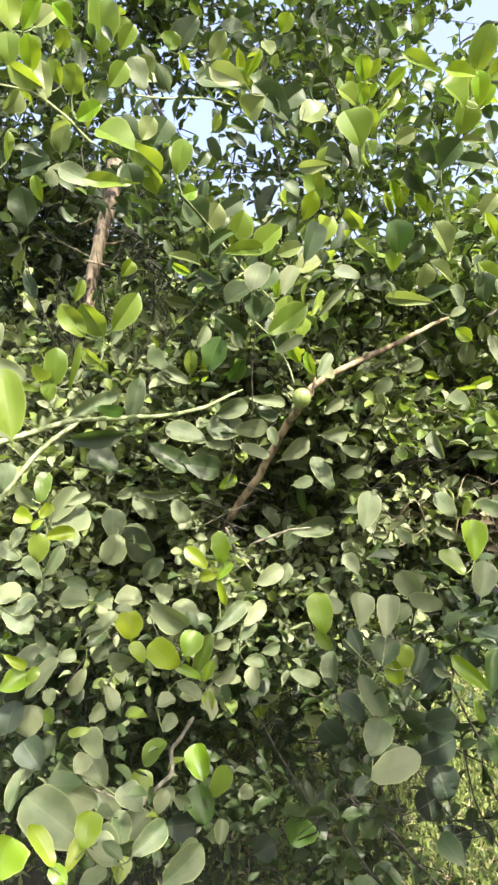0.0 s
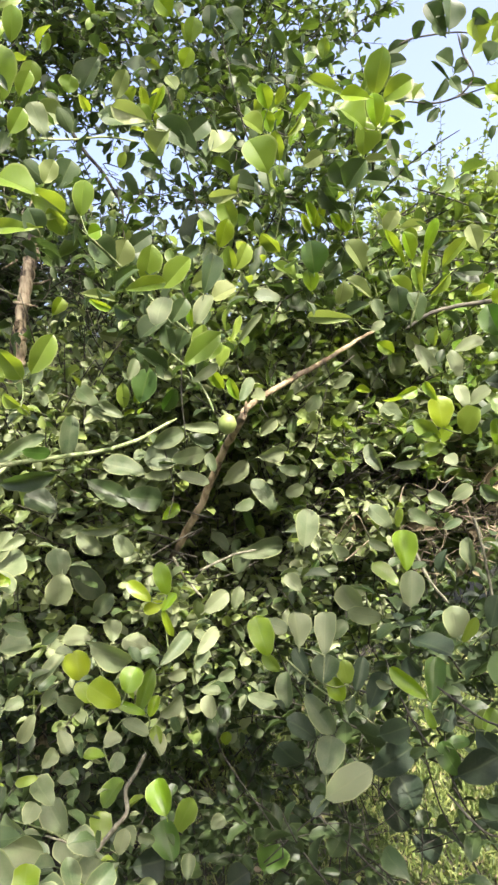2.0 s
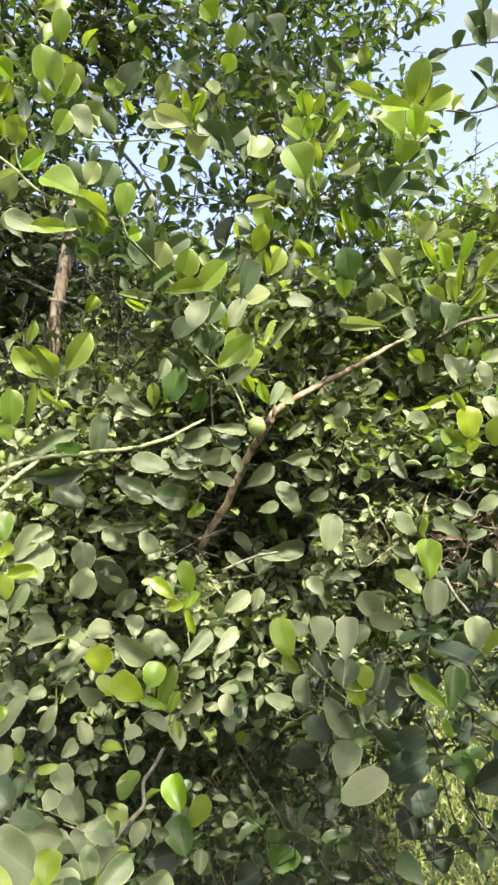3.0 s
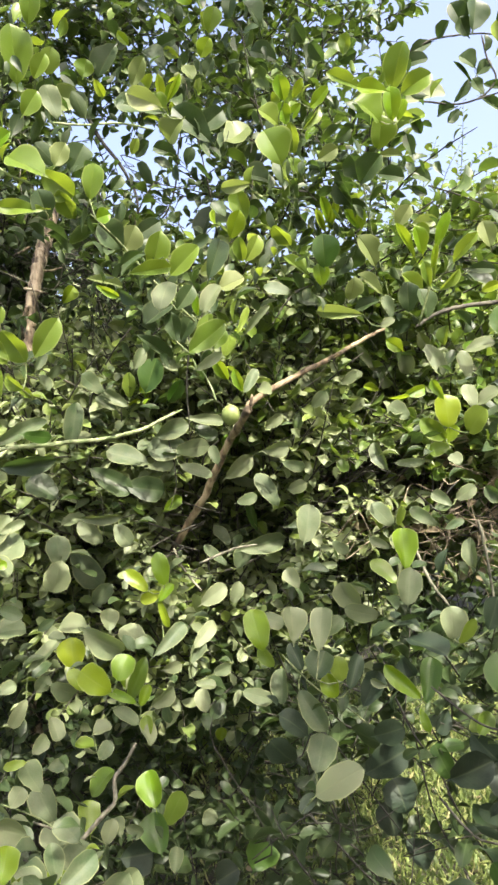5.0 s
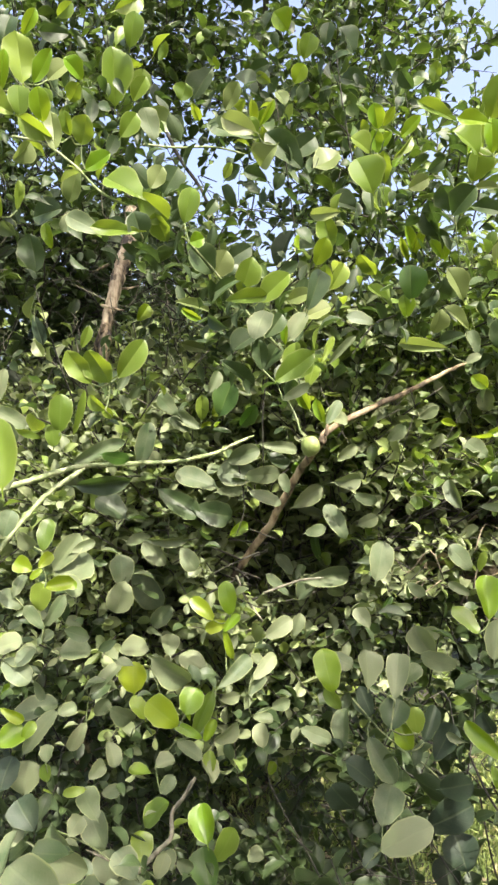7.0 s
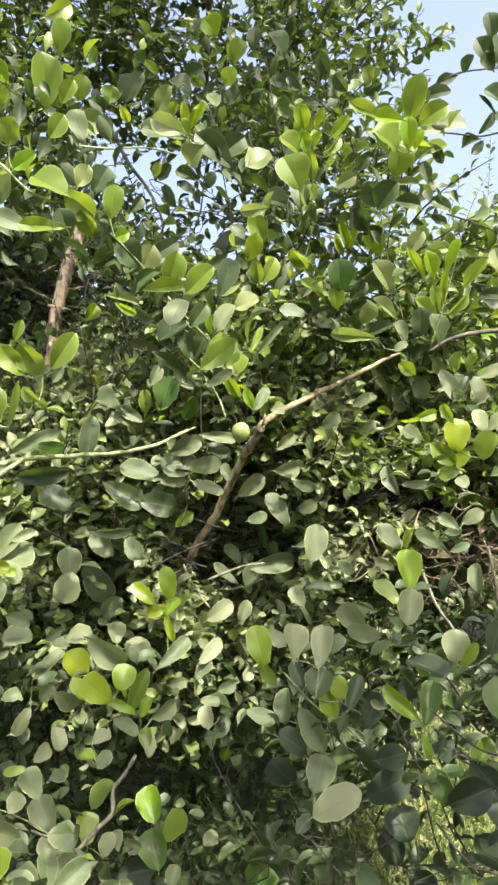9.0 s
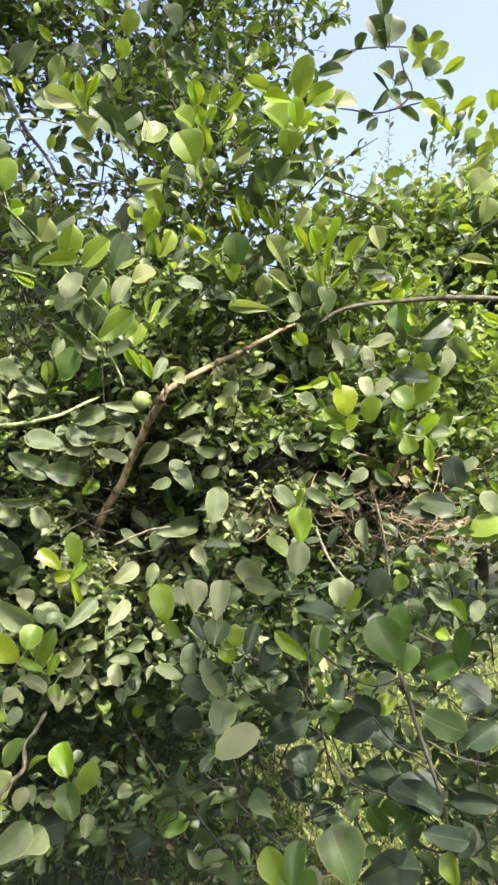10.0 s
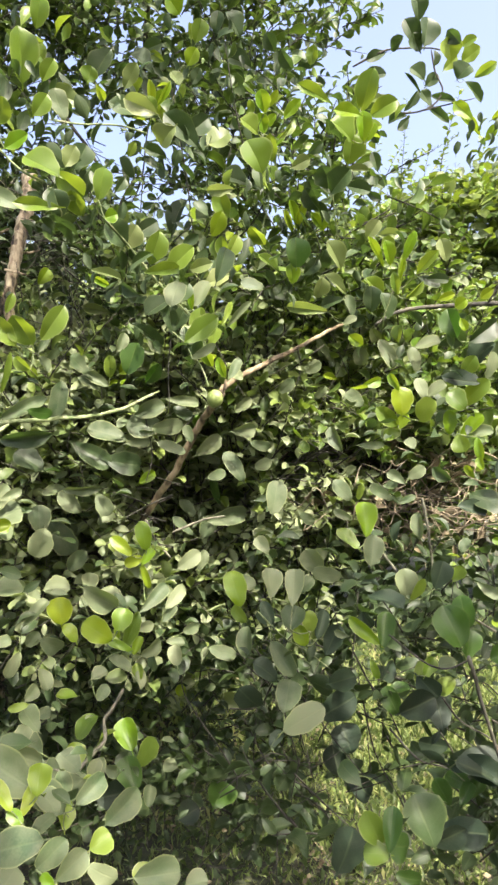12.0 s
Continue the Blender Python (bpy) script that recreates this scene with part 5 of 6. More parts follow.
leaves_at(lime_tree, "dusty", [
    (-0.357, 1.059, 1.814, -0.018, -0.021, 0.011, 0.025, -64),
    (0.394, 1.326, 1.668, -0.012, -0.003, 0.042, 0.024, 5),
    (0.551, 1.395, 1.604, 0.055, -0.014, 0.017, 0.033, -1),
    (0.558, 1.388, 1.55, -0.015, -0.001, 0.056, 0.031, 2),
    (0.292, 1.318, 1.549, 0.032, -0.006, 0.019, 0.021, 43),
    (0.364, 1.283, 1.648, 0.023, -0.012, 0.011, 0.018, 8),
    (0.238, 1.333, 1.509, 0.027, -0.016, 0.025, 0.027, 34),
    (0.307, 1.308, 1.495, 0.022, -0.013, 0.025, 0.023, 44),
    (-0.065, 1.406, 1.464, 0.064, 0, 0.022, 0.038, 37),
    (-0.028, 1.404, 1.434, 0.067, -0.004, 0.007, 0.038, 49),
    (-0.084, 1.402, 1.404, 0.05, 0.002, 0.008, 0.027, 47),
    (0.144, 1.397, 1.425, 0.051, -0.006, 0.008, 0.033, 49),
])
leaves_at(lime_tree, "dusty", [
    (0.152, 1.4, 1.47, 0.034, -0.007, 0.026, 0.024, 34),
    (0.181, 1.373, 1.403, 0.043, -0.006, -0.012, 0.024, 40),
    (0.089, 1.388, 1.326, 0.04, 0.004, 0.011, 0.024, 34),
    (0.191, 1.398, 1.344, 0.033, -0.023, 0.017, 0.027, 35),
])
leaves_at(lime_tree, "dark", [
    (-0.088, 1.291, 2.17, -0.035, -0.007, -0.056, 0.045, -15),
    (-0.014, 1.279, 2.041, -0.082, -0.006, 0.02, 0.045, -2),
    (0.073, 1.26, 1.981, -0.063, -0.007, 0.06, 0.048, -16),
    (0.047, 1.287, 2.007, 0.052, 0.005, 0.042, 0.04, 31),
    (0.114, 1.323, 2.221, 0.006, -0.011, 0.04, 0.028, -4),
    (0.181, 1.476, 2.288, -0.03, -0.014, 0.047, 0.046, 3),
    (0.22, 1.596, 2.276, -0.056, 0.008, 0.029, 0.043, -24),
    (-0.147, 1.129, 1.895, 0.024, 0, 0.043, 0.043, 19),
    (-0.132, 1.026, 1.811, 0.025, 0.002, -0.019, 0.021, 55),
    (-0.057, 1.023, 1.748, -0.028, -0.016, 0.034, 0.042, -19),
    (0.072, 0.817, 1.663, 0.016, 0.013, 0.05, 0.025, 18),
    (0.019, 1.003, 1.655, 0.024, 0.001, 0.033, 0.026, 20),
])
leaves_at(lime_tree, "dark", [
    (0.012, 1.017, 1.665, -0.04, -0.015, -0.026, 0.033, -4),
    (0.014, 1.021, 1.613, -0.005, -0.003, 0.041, 0.025, 9),
    (0.018, 1.069, 1.618, 0.019, -0.004, 0.038, 0.027, 8),
    (-0.055, 1.111, 1.635, 0.055, 0.015, -0.039, 0.023, 3),
    (0.188, 1.418, 1.958, -0.056, -0.007, 0.017, 0.045, -12),
    (0.199, 1.296, 1.914, -0.004, 0.005, 0.048, 0.034, -10),
    (0.131, 1.456, 1.911, 0.038, -0.002, 0.007, 0.039, 59),
    (0.356, 1.345, 1.932, -0.025, -0.015, 0.043, 0.05, -54),
    (0.364, 1.265, 1.915, 0.046, -0.013, -0.011, 0.031, 18),
    (0.337, 1.287, 1.905, 0.03, -0.037, 0.039, 0.051, 2),
    (0.394, 1.19, 1.66, -0.002, -0.01, 0.049, 0.037, -17),
    (0.417, 1.155, 1.645, -0.01, -0.001, 0.049, 0.034, 14),
])
leaves_at(lime_tree, "dark", [
    (0.026, 1.302, 1.957, 0.012, -0.01, 0.028, 0.022, 20),
    (-0.013, 1.434, 2.19, -0.044, -0.008, 0.035, 0.049, 5),
    (-0.014, 1.319, 1.889, -0.022, 0.004, -0.01, 0.016, -39),
    (-0, 1.274, 1.868, -0.007, 0.001, -0.019, 0.015, -34),
    (-0.009, 1.376, 1.911, -0.018, -0.007, 0.009, 0.015, -43),
    (0.033, 1.586, 1.987, -0.025, 0.002, -0.007, 0.019, -54),
    (0.562, 1.8, 2.229, 0.028, -0.001, -0.051, 0.029, 27),
    (0.453, 1.059, 1.705, 0.039, -0.008, -0.002, 0.02, 21),
    (-0.294, 1.165, 1.431, 0.092, -0.017, 0.011, 0.035, 47),
    (-0.248, 1.33, 1.36, -0.053, -0.006, 0.038, 0.054, 22),
    (-0.199, 1.396, 1.408, 0.081, -0.01, -0.05, 0.046, 9),
    (-0.127, 1.387, 1.37, 0.073, 0.013, -0.016, 0.051, 18),
])
leaves_at(lime_tree, "dark", [
    (0.014, 1.348, 1.483, 0.04, -0.001, -0.026, 0.033, -14),
    (0.187, 0.926, 1.142, 0.015, 0.018, 0.033, 0.039, -16),
    (-0.271, 1.041, 2.099, -0.041, -0.012, -0.002, 0.025, -46),
    (-0.353, 1, 2.061, 0.01, -0.005, 0.043, 0.044, 3),
    (-0.363, 1.153, 1.867, 0.051, -0.017, 0.01, 0.047, 21),
    (-0.318, 1.041, 1.755, -0.005, -0.009, 0.053, 0.042, 1),
    (0.852, 2.216, 2.711, -0.014, -0.021, 0.074, 0.058, -10),
    (0.829, 2.169, 2.609, -0.041, -0.01, 0.08, 0.06, -26),
    (0.851, 2.158, 2.603, 0.011, -0.004, 0.089, 0.081, 26),
    (0.838, 2.17, 2.592, -0.031, -0.023, 0.045, 0.059, -18),
    (0.749, 2.179, 2.592, 0.023, -0.04, 0.032, 0.045, 11),
    (0.976, 2.169, 2.622, -0.036, 0.011, 0.047, 0.048, -66),
])
leaves_at(lime_tree, "dark", [
    (1.008, 2.275, 2.554, 0.035, -0.026, 0.04, 0.093, -16),
    (1.045, 2.298, 2.561, 0.049, -0.033, -0.078, 0.039, 9),
    (0.924, 2.259, 2.641, 0.006, 0.005, -0.048, 0.038, -23),
    (0.909, 2.316, 2.567, -0.048, -0.001, 0.042, 0.06, -15),
    (0.919, 2.331, 2.55, 0.04, -0.012, 0.038, 0.044, 22),
    (0.841, 2.323, 2.462, 0.043, -0.025, 0.06, 0.031, 40),
    (0.931, 2.312, 2.479, -0.041, -0.011, 0.045, 0.051, -3),
    (0.901, 2.325, 2.521, -0.06, -0.01, 0.067, 0.013, -33),
    (0.939, 2.333, 2.521, 0.07, -0.039, -0.029, 0.031, 42),
    (0.929, 2.335, 2.482, 0.058, -0.046, -0.062, 0.033, 27),
    (0.832, 2.294, 2.436, -0.047, 0.043, -0.002, 0.05, -21),
    (0.848, 2.298, 2.43, -0.037, 0.009, -0.039, 0.033, -24),
])
leaves_at(lime_tree, "dark", [
    (0.551, 1.093, 1.324, 0.041, -0.057, -0.021, 0.047, 1),
    (0.392, 0.62, 1.159, 0.043, -0.014, -0.02, 0.033, 29),
    (0.323, 0.664, 0.946, -0.019, 0.024, 0.056, 0.055, 2),
    (0.025, 1.745, 1.914, 0.032, -0.004, 0.094, 0.057, -25),
    (0.449, 2.188, 2.542, 0.052, -0.048, 0.005, 0.047, 76),
    (0.776, 2.33, 2.657, -0.071, -0.004, -0.031, 0.04, -24),
    (0.539, 1.804, 2.112, 0.063, -0.007, 0.003, 0.035, -6),
    (0.554, 1.805, 2.092, 0.052, -0.016, -0.034, 0.035, 28),
    (0.557, 1.799, 2.048, 0.04, -0.008, -0.025, 0.025, 59),
    (0.547, 1.826, 2.355, 0.067, -0.02, 0.013, 0.042, 20),
    (0.508, 1.075, 1.351, -0.032, 0.006, 0.021, 0.024, -55),
    (-0.151, 0.986, 1.784, -0.008, -0.016, 0.037, 0.034, -4),
])
leaves_at(lime_tree, "dark", [
    (0.62, 1.259, 1.607, 0.064, 0.003, 0.043, 0.044, 28),
    (-0.032, 1.471, 2.247, 0.042, -0.02, 0.011, 0.033, 48),
    (0.067, 1.325, 2.123, 0.017, -0.01, 0.027, 0.024, 22),
    (0.013, 1.268, 1.962, -0.042, -0.002, 0.018, 0.025, -30),
    (-0.061, 1.276, 1.966, 0.027, -0.015, 0.021, 0.024, 37),
    (-0.073, 1.057, 1.841, 0.017, -0.001, 0.022, 0.018, 39),
    (-0.048, 1.071, 1.772, 0.043, 0.006, 0.029, 0.028, 32),
    (0.299, 1.739, 2.379, -0.026, -0.025, 0.033, 0.04, -69),
    (0.343, 1.729, 2.331, -0.032, -0.015, 0.037, 0.04, -73),
    (0.304, 1.336, 1.999, 0.027, -0.013, 0.019, 0.025, 57),
    (0.344, 1.451, 1.935, -0.024, -0.033, 0.034, 0.038, -64),
    (0.347, 1.438, 1.908, -0.035, -0.012, 0.044, 0.04, -68),
])
leaves_at(lime_tree, "dark", [
    (0.427, 1.259, 1.943, -0.009, 0.002, 0.038, 0.022, -17),
    (0.372, 1.321, 1.701, -0.044, 0.014, -0.013, 0.027, 1),
    (0.316, 1.357, 1.766, 0.02, -0.035, 0.032, 0.04, 78),
    (0.293, 1.337, 1.753, 0.029, -0.011, 0.031, 0.029, 26),
    (0.668, 1.397, 1.61, -0.044, -0.021, 0.026, 0.045, -59),
    (0.217, 1.328, 1.631, 0.027, -0.008, 0.019, 0.023, 53),
])
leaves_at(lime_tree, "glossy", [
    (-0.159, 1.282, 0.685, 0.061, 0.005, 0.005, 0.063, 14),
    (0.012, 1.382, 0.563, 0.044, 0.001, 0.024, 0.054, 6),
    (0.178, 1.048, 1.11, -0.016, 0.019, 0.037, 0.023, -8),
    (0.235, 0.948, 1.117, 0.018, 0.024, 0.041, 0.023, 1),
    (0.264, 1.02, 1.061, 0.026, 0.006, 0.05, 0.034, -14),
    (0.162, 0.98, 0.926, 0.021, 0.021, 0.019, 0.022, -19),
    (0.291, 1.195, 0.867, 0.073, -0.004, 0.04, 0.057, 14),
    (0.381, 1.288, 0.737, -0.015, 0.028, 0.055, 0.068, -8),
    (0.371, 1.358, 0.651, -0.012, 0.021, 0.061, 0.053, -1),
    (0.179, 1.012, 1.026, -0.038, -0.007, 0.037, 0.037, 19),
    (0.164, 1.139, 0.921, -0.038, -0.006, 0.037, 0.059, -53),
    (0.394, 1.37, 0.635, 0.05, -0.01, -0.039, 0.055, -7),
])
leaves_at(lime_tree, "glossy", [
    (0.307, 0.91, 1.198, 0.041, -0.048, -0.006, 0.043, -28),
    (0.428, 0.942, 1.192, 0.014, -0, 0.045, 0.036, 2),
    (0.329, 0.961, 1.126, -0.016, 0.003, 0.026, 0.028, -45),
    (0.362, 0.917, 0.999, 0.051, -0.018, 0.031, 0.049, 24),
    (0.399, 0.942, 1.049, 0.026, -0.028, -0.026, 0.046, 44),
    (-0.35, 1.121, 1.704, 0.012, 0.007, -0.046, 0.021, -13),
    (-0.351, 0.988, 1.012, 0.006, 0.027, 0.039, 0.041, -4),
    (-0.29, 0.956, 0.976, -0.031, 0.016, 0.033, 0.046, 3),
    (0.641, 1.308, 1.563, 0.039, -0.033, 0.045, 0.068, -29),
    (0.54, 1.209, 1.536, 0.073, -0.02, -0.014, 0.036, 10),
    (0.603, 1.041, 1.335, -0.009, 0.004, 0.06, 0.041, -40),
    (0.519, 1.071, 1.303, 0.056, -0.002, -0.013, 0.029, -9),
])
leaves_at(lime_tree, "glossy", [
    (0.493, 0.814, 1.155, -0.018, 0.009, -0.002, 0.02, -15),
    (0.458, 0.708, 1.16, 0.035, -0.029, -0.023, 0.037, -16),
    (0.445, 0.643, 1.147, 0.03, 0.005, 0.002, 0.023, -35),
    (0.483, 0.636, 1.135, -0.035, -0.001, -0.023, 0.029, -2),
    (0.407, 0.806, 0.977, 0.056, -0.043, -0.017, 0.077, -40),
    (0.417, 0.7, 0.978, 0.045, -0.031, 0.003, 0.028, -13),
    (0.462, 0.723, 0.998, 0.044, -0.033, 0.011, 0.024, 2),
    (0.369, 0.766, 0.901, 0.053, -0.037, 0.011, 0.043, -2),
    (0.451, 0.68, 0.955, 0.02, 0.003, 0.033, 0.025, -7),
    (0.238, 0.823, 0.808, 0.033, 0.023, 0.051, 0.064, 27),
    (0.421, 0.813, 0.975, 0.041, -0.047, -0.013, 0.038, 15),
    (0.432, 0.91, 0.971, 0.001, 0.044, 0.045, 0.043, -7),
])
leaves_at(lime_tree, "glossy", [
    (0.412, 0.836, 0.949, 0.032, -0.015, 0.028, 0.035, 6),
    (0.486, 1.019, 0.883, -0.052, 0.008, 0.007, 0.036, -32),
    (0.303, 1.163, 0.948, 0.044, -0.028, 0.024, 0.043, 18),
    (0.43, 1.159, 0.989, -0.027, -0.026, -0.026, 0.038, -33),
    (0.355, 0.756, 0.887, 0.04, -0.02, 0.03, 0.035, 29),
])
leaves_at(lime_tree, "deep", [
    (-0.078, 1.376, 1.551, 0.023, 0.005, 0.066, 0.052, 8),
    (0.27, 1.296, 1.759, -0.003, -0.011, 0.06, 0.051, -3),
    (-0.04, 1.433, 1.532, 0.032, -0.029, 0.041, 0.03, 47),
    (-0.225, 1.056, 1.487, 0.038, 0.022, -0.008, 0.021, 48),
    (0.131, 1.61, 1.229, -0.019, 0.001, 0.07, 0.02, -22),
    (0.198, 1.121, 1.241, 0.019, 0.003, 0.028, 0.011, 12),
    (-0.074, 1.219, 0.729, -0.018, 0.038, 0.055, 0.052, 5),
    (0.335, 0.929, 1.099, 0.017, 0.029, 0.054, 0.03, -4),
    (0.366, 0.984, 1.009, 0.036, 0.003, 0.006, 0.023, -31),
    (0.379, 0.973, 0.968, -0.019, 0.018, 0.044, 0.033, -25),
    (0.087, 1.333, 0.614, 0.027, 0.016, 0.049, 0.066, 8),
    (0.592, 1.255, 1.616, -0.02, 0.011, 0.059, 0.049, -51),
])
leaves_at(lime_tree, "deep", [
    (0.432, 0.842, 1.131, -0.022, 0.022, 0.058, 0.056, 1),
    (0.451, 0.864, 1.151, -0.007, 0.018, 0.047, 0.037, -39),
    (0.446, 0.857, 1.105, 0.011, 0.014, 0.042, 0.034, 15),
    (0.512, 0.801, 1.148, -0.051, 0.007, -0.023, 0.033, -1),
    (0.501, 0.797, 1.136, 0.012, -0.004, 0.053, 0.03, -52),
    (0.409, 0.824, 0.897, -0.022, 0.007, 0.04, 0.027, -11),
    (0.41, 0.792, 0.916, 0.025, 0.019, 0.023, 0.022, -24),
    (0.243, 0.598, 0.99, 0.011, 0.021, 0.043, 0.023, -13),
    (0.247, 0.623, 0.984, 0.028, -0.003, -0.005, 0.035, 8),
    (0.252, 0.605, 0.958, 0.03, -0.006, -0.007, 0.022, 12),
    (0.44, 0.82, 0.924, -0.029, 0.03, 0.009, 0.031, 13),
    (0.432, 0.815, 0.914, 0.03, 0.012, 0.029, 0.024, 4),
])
leaves_at(lime_tree, "pale", [
    (-0.148, 1.273, 2.06, -0.054, -0.003, 0.02, 0.049, -29),
    (-0.065, 1.305, 2.102, 0.025, -0.015, 0.043, 0.031, 36),
    (-0.004, 1.197, 2.018, -0.059, 0.001, 0.026, 0.037, -44),
    (0.028, 1.2, 1.998, -0.029, 0.019, -0.028, 0.049, -13),
    (0.026, 1.363, 2.162, 0.018, -0.002, -0.026, 0.03, -3),
    (-0.149, 1.035, 1.873, 0.017, 0.002, 0.032, 0.029, 30),
    (-0.06, 1.062, 1.752, 0.02, -0.011, 0.036, 0.038, 43),
    (0.049, 1.125, 1.728, 0.038, -0.015, 0.01, 0.026, 30),
    (0.078, 1.148, 1.706, 0.04, -0.002, 0.017, 0.039, 2),
    (-0.118, 1.064, 1.717, 0.051, 0.021, -0.009, 0.018, 11),
    (-0.138, 1.78, 1.718, -0.072, -0.021, 0.016, 0.029, -14),
    (0.512, 1.502, 2.183, -0.047, 0.018, -0.011, 0.033, -19),
])
leaves_at(lime_tree, "pale", [
    (0.138, 1.225, 1.895, -0.051, 0.022, 0.001, 0.024, -52),
    (0.273, 1.361, 1.977, 0.038, -0.005, 0.018, 0.031, 49),
    (0.367, 1.276, 1.95, 0.045, -0.009, -0, 0.019, 17),
    (0.354, 1.082, 1.775, 0.017, -0.016, 0.03, 0.027, -4),
    (0.391, 1.141, 1.795, 0.039, -0.015, 0.001, 0.021, 29),
    (0.479, 1.032, 1.73, -0.01, 0.001, 0.039, 0.027, -15),
    (0.377, 1.32, 1.713, -0.042, 0.001, 0.04, 0.025, -8),
    (0.314, 1.317, 1.703, 0.009, -0.025, 0.037, 0.035, 27),
    (0.333, 1.284, 1.672, -0.082, 0.038, 0.014, 0.026, -40),
    (0.514, 1.599, 1.665, 0.02, 0.007, -0.036, 0.03, 31),
    (0.098, 1.366, 2.018, 0.048, 0.021, 0.031, 0.055, 9),
    (0.364, 1.304, 1.761, -0.03, -0.02, 0.052, 0.04, -5),
])
leaves_at(lime_tree, "pale", [
    (-0.264, 0.957, 1.898, -0.007, 0.007, 0.054, 0.028, 3),
    (-0.29, 1.003, 2.015, 0.028, -0.001, 0.025, 0.03, 22),
    (-0.26, 1.052, 1.909, -0.016, 0.01, -0.045, 0.029, -15),
    (-0.328, 0.976, 1.892, 0.025, 0.001, 0.025, 0.029, 77),
    (-0.347, 1.113, 1.734, -0.017, 0.027, -0.037, 0.021, -2),
    (-0.347, 1.111, 1.663, 0.016, -0.003, -0.025, 0.02, 22),
    (0.795, 1.452, 1.989, 0.041, -0.033, 0.022, 0.041, 84),
    (0.722, 1.249, 1.881, 0.038, -0.011, 0.032, 0.062, -6),
    (0.739, 1.237, 1.819, 0.005, -0.015, 0.048, 0.037, 1),
    (0.647, 1.125, 1.736, 0.046, -0.028, -0.017, 0.018, 26),
])


def build_fruit():
    V, F = [], []
    rows, cols = 10, 14
    for i in range(rows + 1):
        a = math.pi * i / rows
        for j in range(cols):
            b = 2 * math.pi * j / cols
            r = 0.0148 * math.sin(a) * (1 + 0.03 * noise.noise((i, j, 2)))
            z = 0.016 * math.cos(a) - (0.003 if i == rows else 0) + (-0.0015 if i == 0 else 0)
            V.append((r * math.cos(b), r * math.sin(b), z))
    F = [(i * cols + j, (i + 1) * cols + j, (i + 1) * cols + (j + 1) % cols, i * cols + (j + 1) % cols) for i in range(rows) for j in range(cols)]
    ob = part("lime_fruit", mesh_from("lime_fruit", V, F, lime_mat), lime_tree, "small unripe pale green lime")
    ob.location = Vector((0.087, 1.103, 1.502)) - lime_tree.location
    ob.rotation_euler = (0.3, 0.2, 0)


build_fruit()
shoots(lime_tree, shoot_bark)
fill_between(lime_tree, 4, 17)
crown(lime_tree, [
    (0.02, 1.88, 1.36, 0.80, 0.42, 0.36, 1500),     # heart of the crown
    (-0.20, 1.70, 1.15, 0.45, 0.22, 0.28, 330),
    (0.0, 1.62, 1.74, 0.26, 0.15, 0.10, 70),
], 11, shade_bark, crown_mat, SMALL_SHAPES, leaf=0.033, per=12)
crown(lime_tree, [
    (0.12, 1.56, 1.34, 0.28, 0.10, 0.24, 220),       # front of the heart, sunlight put into the pale colour
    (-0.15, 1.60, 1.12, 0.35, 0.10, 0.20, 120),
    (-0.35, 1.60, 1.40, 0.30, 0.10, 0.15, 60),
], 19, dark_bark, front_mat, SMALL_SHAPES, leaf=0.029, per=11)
crown(lime_tree, [
    (0.62, 1.85, 1.45, 0.42, 0.32, 0.32, 520),
    (0.30, 1.58, 1.55, 0.22, 0.08, 0.16, 60),
    (0.55, 1.55, 1.35, 0.22, 0.08, 0.16, 50),
], 11, dark_bark, top_mat, SMALL_SHAPES, leaf=0.040)
crown(lime_tree, [
    (0.36, 1.62, 1.95, 0.22, 0.22, 0.34, 230),      # leader
    (-0.02, 1.55, 1.80, 0.28, 0.12, 0.16, 70),
    (0.05, 2.35, 2.78, 0.60, 0.40, 0.38, 520),      # high crown
    (-0.75, 2.20, 2.30, 0.35, 0.40, 0.50, 500),
    (-0.42, 2.35, 2.80, 0.30, 0.30, 0.20, 110),
    (0.22, 2.10, 2.25, 0.20, 0.25, 0.25, 90),
    (-0.78, 1.85, 2.0, 0.35, 0.25, 0.25, 120),
    (-0.22, 2.40, 2.20, 0.30, 0.15, 0.22, 8),
    (0.02, 1.15, 3.05, 0.50, 0.34, 0.16, 330),      # unseen top bough, added to shade the upper left
], 14, dark_bark, high_mat, SMALL_SHAPES, leaf=0.036)
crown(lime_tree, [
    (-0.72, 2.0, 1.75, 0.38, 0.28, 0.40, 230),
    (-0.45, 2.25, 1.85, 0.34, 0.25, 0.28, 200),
    (-0.60, 1.80, 0.75, 0.42, 0.35, 0.45, 300),     # low skirt, its shade put into the dark leaf colour
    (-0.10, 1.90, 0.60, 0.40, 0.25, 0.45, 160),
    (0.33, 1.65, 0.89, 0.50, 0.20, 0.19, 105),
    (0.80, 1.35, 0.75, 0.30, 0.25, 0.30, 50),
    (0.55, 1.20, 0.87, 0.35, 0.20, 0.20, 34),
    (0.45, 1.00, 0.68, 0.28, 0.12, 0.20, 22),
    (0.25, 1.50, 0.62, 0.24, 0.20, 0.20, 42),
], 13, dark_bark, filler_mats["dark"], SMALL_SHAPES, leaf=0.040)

crown(lime_tree, [(0.60, 1.60, 1.225, 0.14, 0.06, 0.09, 44)], 21, dark_bark, litter_mat, SMALL_SHAPES, leaf=0.036)   # withered leaves among dead twigs

# Unseen limb added to carry the shading top bough.
limb("branch", local([(-0.05, 2.3, 2.5), (0.0, 2.0, 2.85), (0.05, 1.6, 3.02), (0.1, 1.0, 3.08)], lime_tree), 0.012, 0.004, shade_bark, lime_tree)


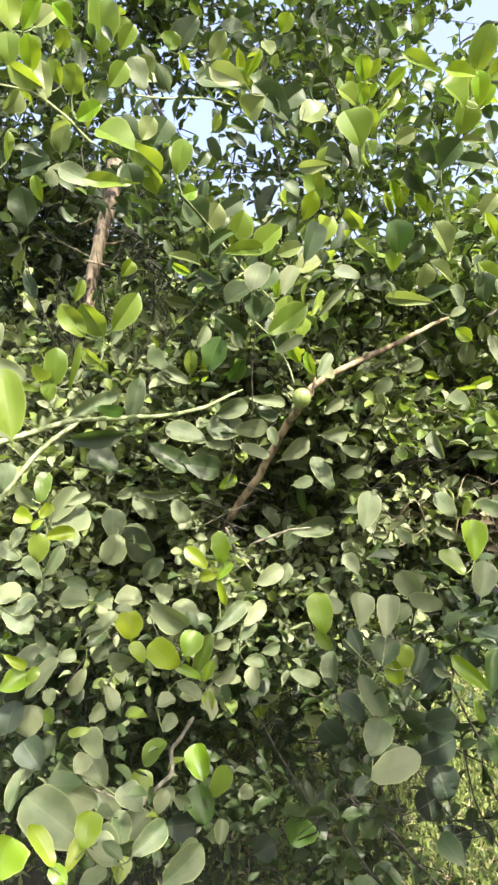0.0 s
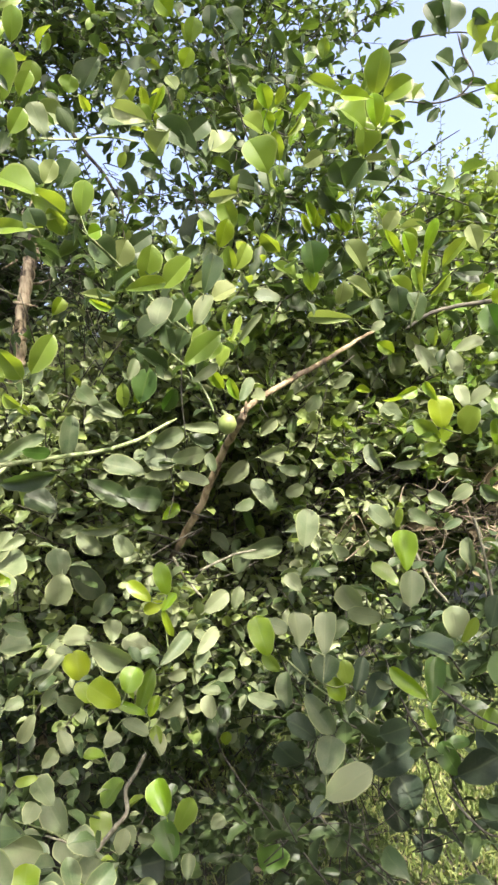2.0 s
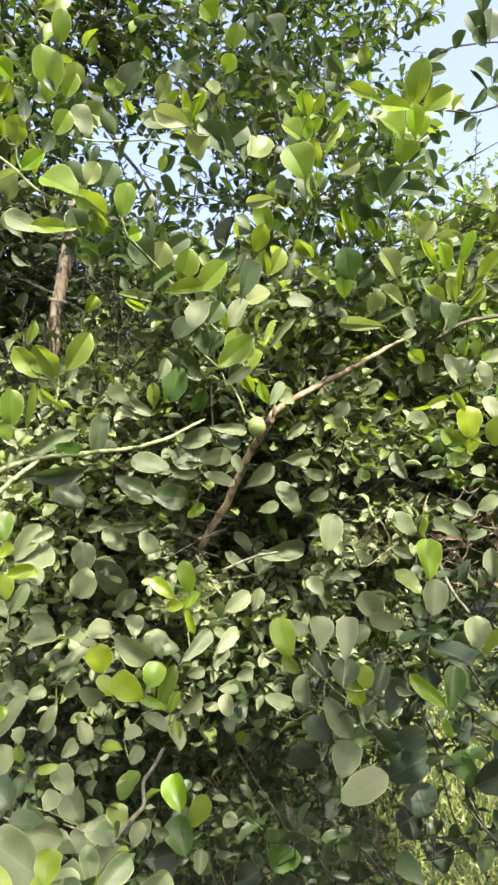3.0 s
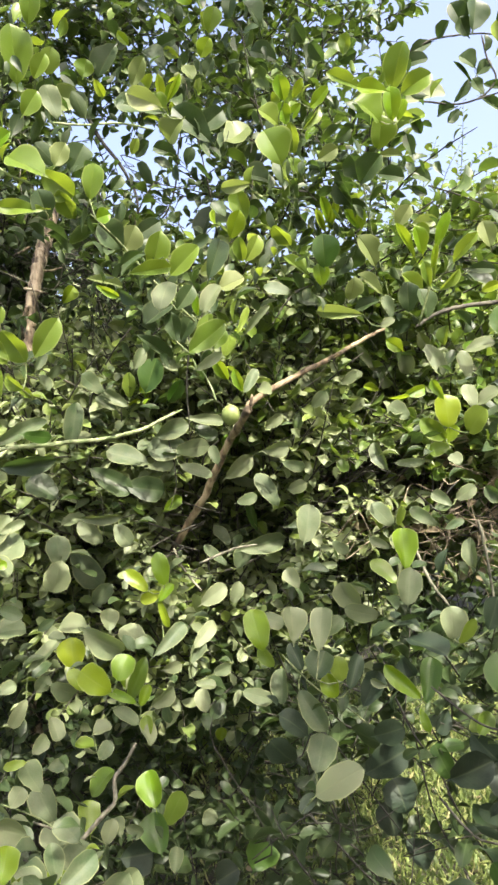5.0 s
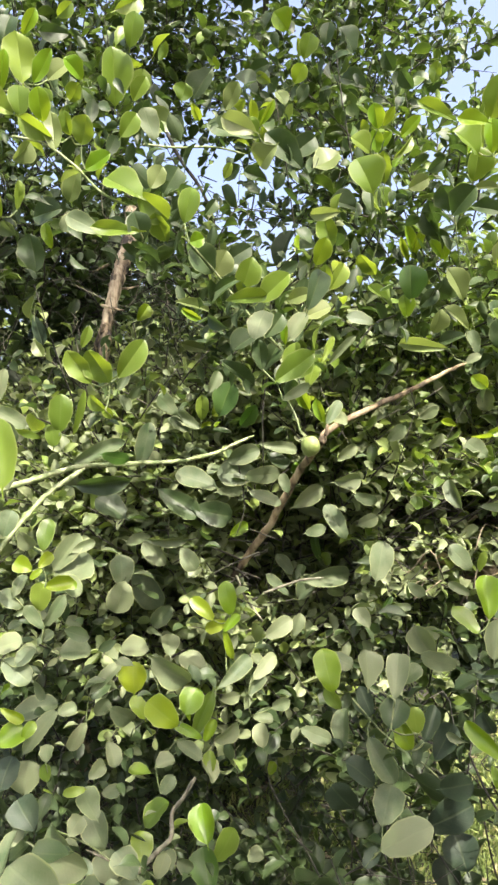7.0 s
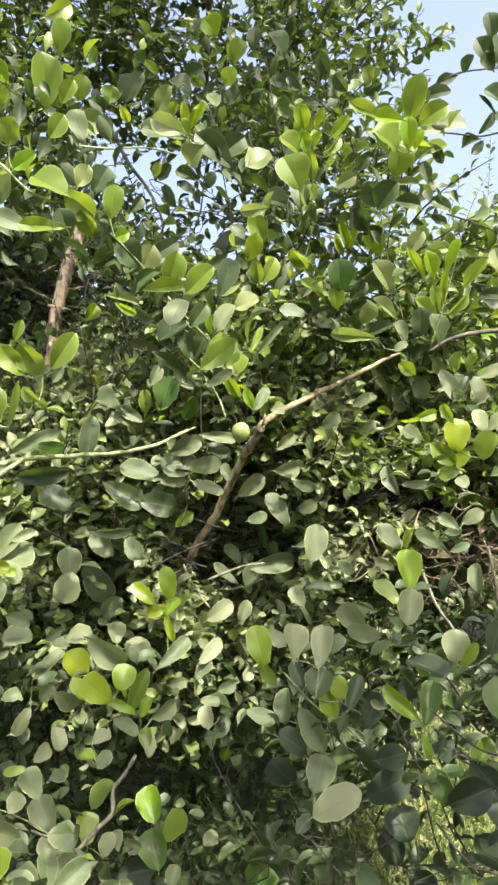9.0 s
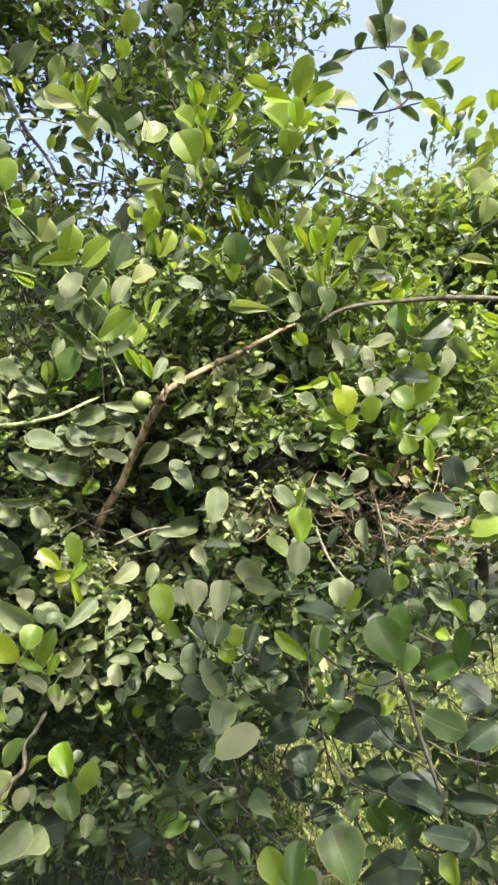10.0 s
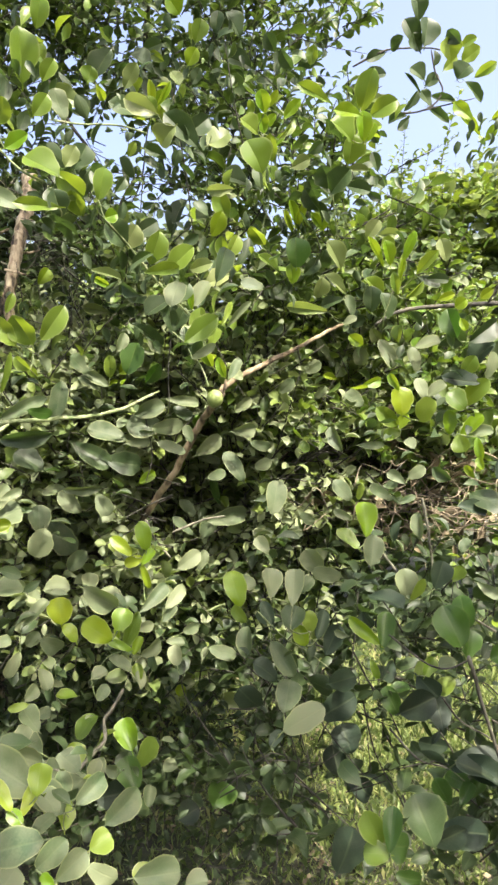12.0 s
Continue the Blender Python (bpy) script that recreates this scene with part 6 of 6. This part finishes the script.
def dry_twigs():
    """Bare, tangled dead twigs inside the crown."""
    rng = random.Random(23)
    for cx, cy, cz, r, count, reach in ((0.60, 1.46, 1.24, 0.10, 90, 0.10), (-0.42, 1.85, 1.88, 0.16, 24, 0.26), (-0.48, 1.95, 1.82, 0.2, 60, 0.25), (0.52, 1.2, 0.82, 0.22, 36, 0.24), (0.3, 1.65, 1.42, 0.2, 8, 0.14), (-0.2, 2.25, 2.2, 0.15, 14, 0.2)):
        for _ in range(count):
            p = Vector((cx + rng.gauss(0, r), cy + rng.gauss(0, 0.07), cz + rng.gauss(0, r * 0.5)))
            d = Vector((rng.gauss(0, 1), rng.gauss(0, 0.4), rng.gauss(0.1, 0.5))).normalized() * reach * rng.uniform(0.5, 1.2)
            b = Vector((rng.gauss(0, 1), rng.gauss(0, 1), rng.gauss(0, 1))) * reach * 0.2
            limb("dry_twig", local([p, p + d * 0.35 + b, p + d * 0.7 - b * 0.4, p + d], lime_tree), rng.uniform(0.0013, 0.0026), 0.0009,
                 dark_bark if cy > 1.9 or cz < 1 else nest_bark if cx > 0.5 else grey_bark, lime_tree, steps=3, sides=5)


dry_twigs()

# ---- the trees behind ----
back_tree = thing("lime_tree", (-0.6, 3.9, 0), "broad lime tree standing behind in its own shade", "tree", "lime trees")
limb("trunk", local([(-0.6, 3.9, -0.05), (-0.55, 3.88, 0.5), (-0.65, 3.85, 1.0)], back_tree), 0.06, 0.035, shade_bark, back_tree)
crown(back_tree, [(-0.7, 3.75, 1.25, 1.5, 0.6, 0.95, 1500), (-1.6, 3.6, 0.9, 0.9, 0.5, 0.8, 450), (0.3, 3.6, 1.0, 0.9, 0.45, 0.85, 500), (-0.3, 3.9, 1.9, 0.7, 0.5, 0.45, 220), (-0.45, 3.0, 0.45, 0.75, 0.35, 0.42, 420)], 21, dark_bark, crown_mat, FAR_SHAPES, leaf=0.065)
right_tree = thing("lime_tree", (2.2, 4.6, 0), "sunlit lime tree with small leaves against the sky", "tree", "lime trees")
limb("trunk", local([(2.2, 4.6, -0.05), (2.15, 4.55, 0.6), (2.2, 4.5, 1.2)], right_tree), 0.06, 0.035, shade_bark, right_tree)
crown(right_tree, [(2.1, 4.5, 1.45, 1.3, 0.8, 1.15, 1500), (1.3, 4.2, 1.6, 0.7, 0.5, 0.95, 560), (3.0, 4.2, 1.3, 0.8, 0.6, 1.0, 450), (2.0, 4.1, 2.3, 1.0, 0.5, 0.42, 620)], 31, dark_bark, crown_far_mat, FAR_SHAPES, leaf=0.065)
crown(right_tree, [(1.6, 4.0, 2.35, 0.9, 0.3, 0.2, 60)], 32, dark_bark, crown_far_mat, FAR_SHAPES, leaf=0.045, lean=(0, 0, 2.2), span=(0.25, 0.5))

crown(right_tree, [(1.62, 4.0, 2.74, 0.03, 0.03, 0.02, 2), (1.38, 4.0, 2.68, 0.03, 0.03, 0.02, 2)], 33, dark_bark, crown_far_mat, FAR_SHAPES, leaf=0.034, per=13, lean=(0, 0, 3.5), span=(0.22, 0.4))

# Unseen tree, added to shade the lower right leaves and dapple the front.
shade_tree = thing("lime_tree", (2.4, 0.3, 0), "unseen lime tree added beside the path to cast shade", "tree", "lime trees")
limb("trunk", local([(2.4, 0.3, -0.05), (2.38, 0.32, 0.5), (2.3, 0.36, 1.1)], shade_tree), 0.055, 0.035, shade_bark, shade_tree)
limb("branch", local([(2.3, 0.36, 1.05), (2.1, 0.5, 1.7), (1.7, 0.55, 2.15), (1.25, 0.4, 2.38), (0.85, 0.15, 2.42)], shade_tree), 0.03, 0.006, shade_bark, shade_tree)
limb("branch", local([(2.3, 0.36, 1.05), (2.35, 0.6, 1.6), (2.2, 0.9, 2.1)], shade_tree), 0.028, 0.008, shade_bark, shade_tree)
crown(shade_tree, [(2.4, 0.3, 1.6, 0.70, 1.0, 0.80, 800), (1.55, -0.40, 1.35, 0.50, 0.60, 0.75, 600), (1.02, 0.08, 2.42, 0.48, 0.42, 0.18, 620), (0.45, -0.12, 2.62, 0.40, 0.42, 0.10, 80)], 41, dark_bark, crown_mat, FAR_SHAPES, leaf=0.055)

# ---- unseen trees, added round about to cut the low sky light ----
for x, y, turn, size in ((-2.1, -3.3, 40, 1.1), (1.7, -3.6, 200, 1.15), (-4.6, 0.2, 110, 1.1), (5.6, 0.6, 290, 1.15), (4.2, -3.4, 75, 1.0), (-4.9, 4.2, 160, 1.15)):
    ob = copy_thing(back_tree, pose(x, y, 0, 0, 0, turn) @ Matrix.Scale(size, 4))
    tagged(ob, "unseen lime tree added round about to block low sky light")
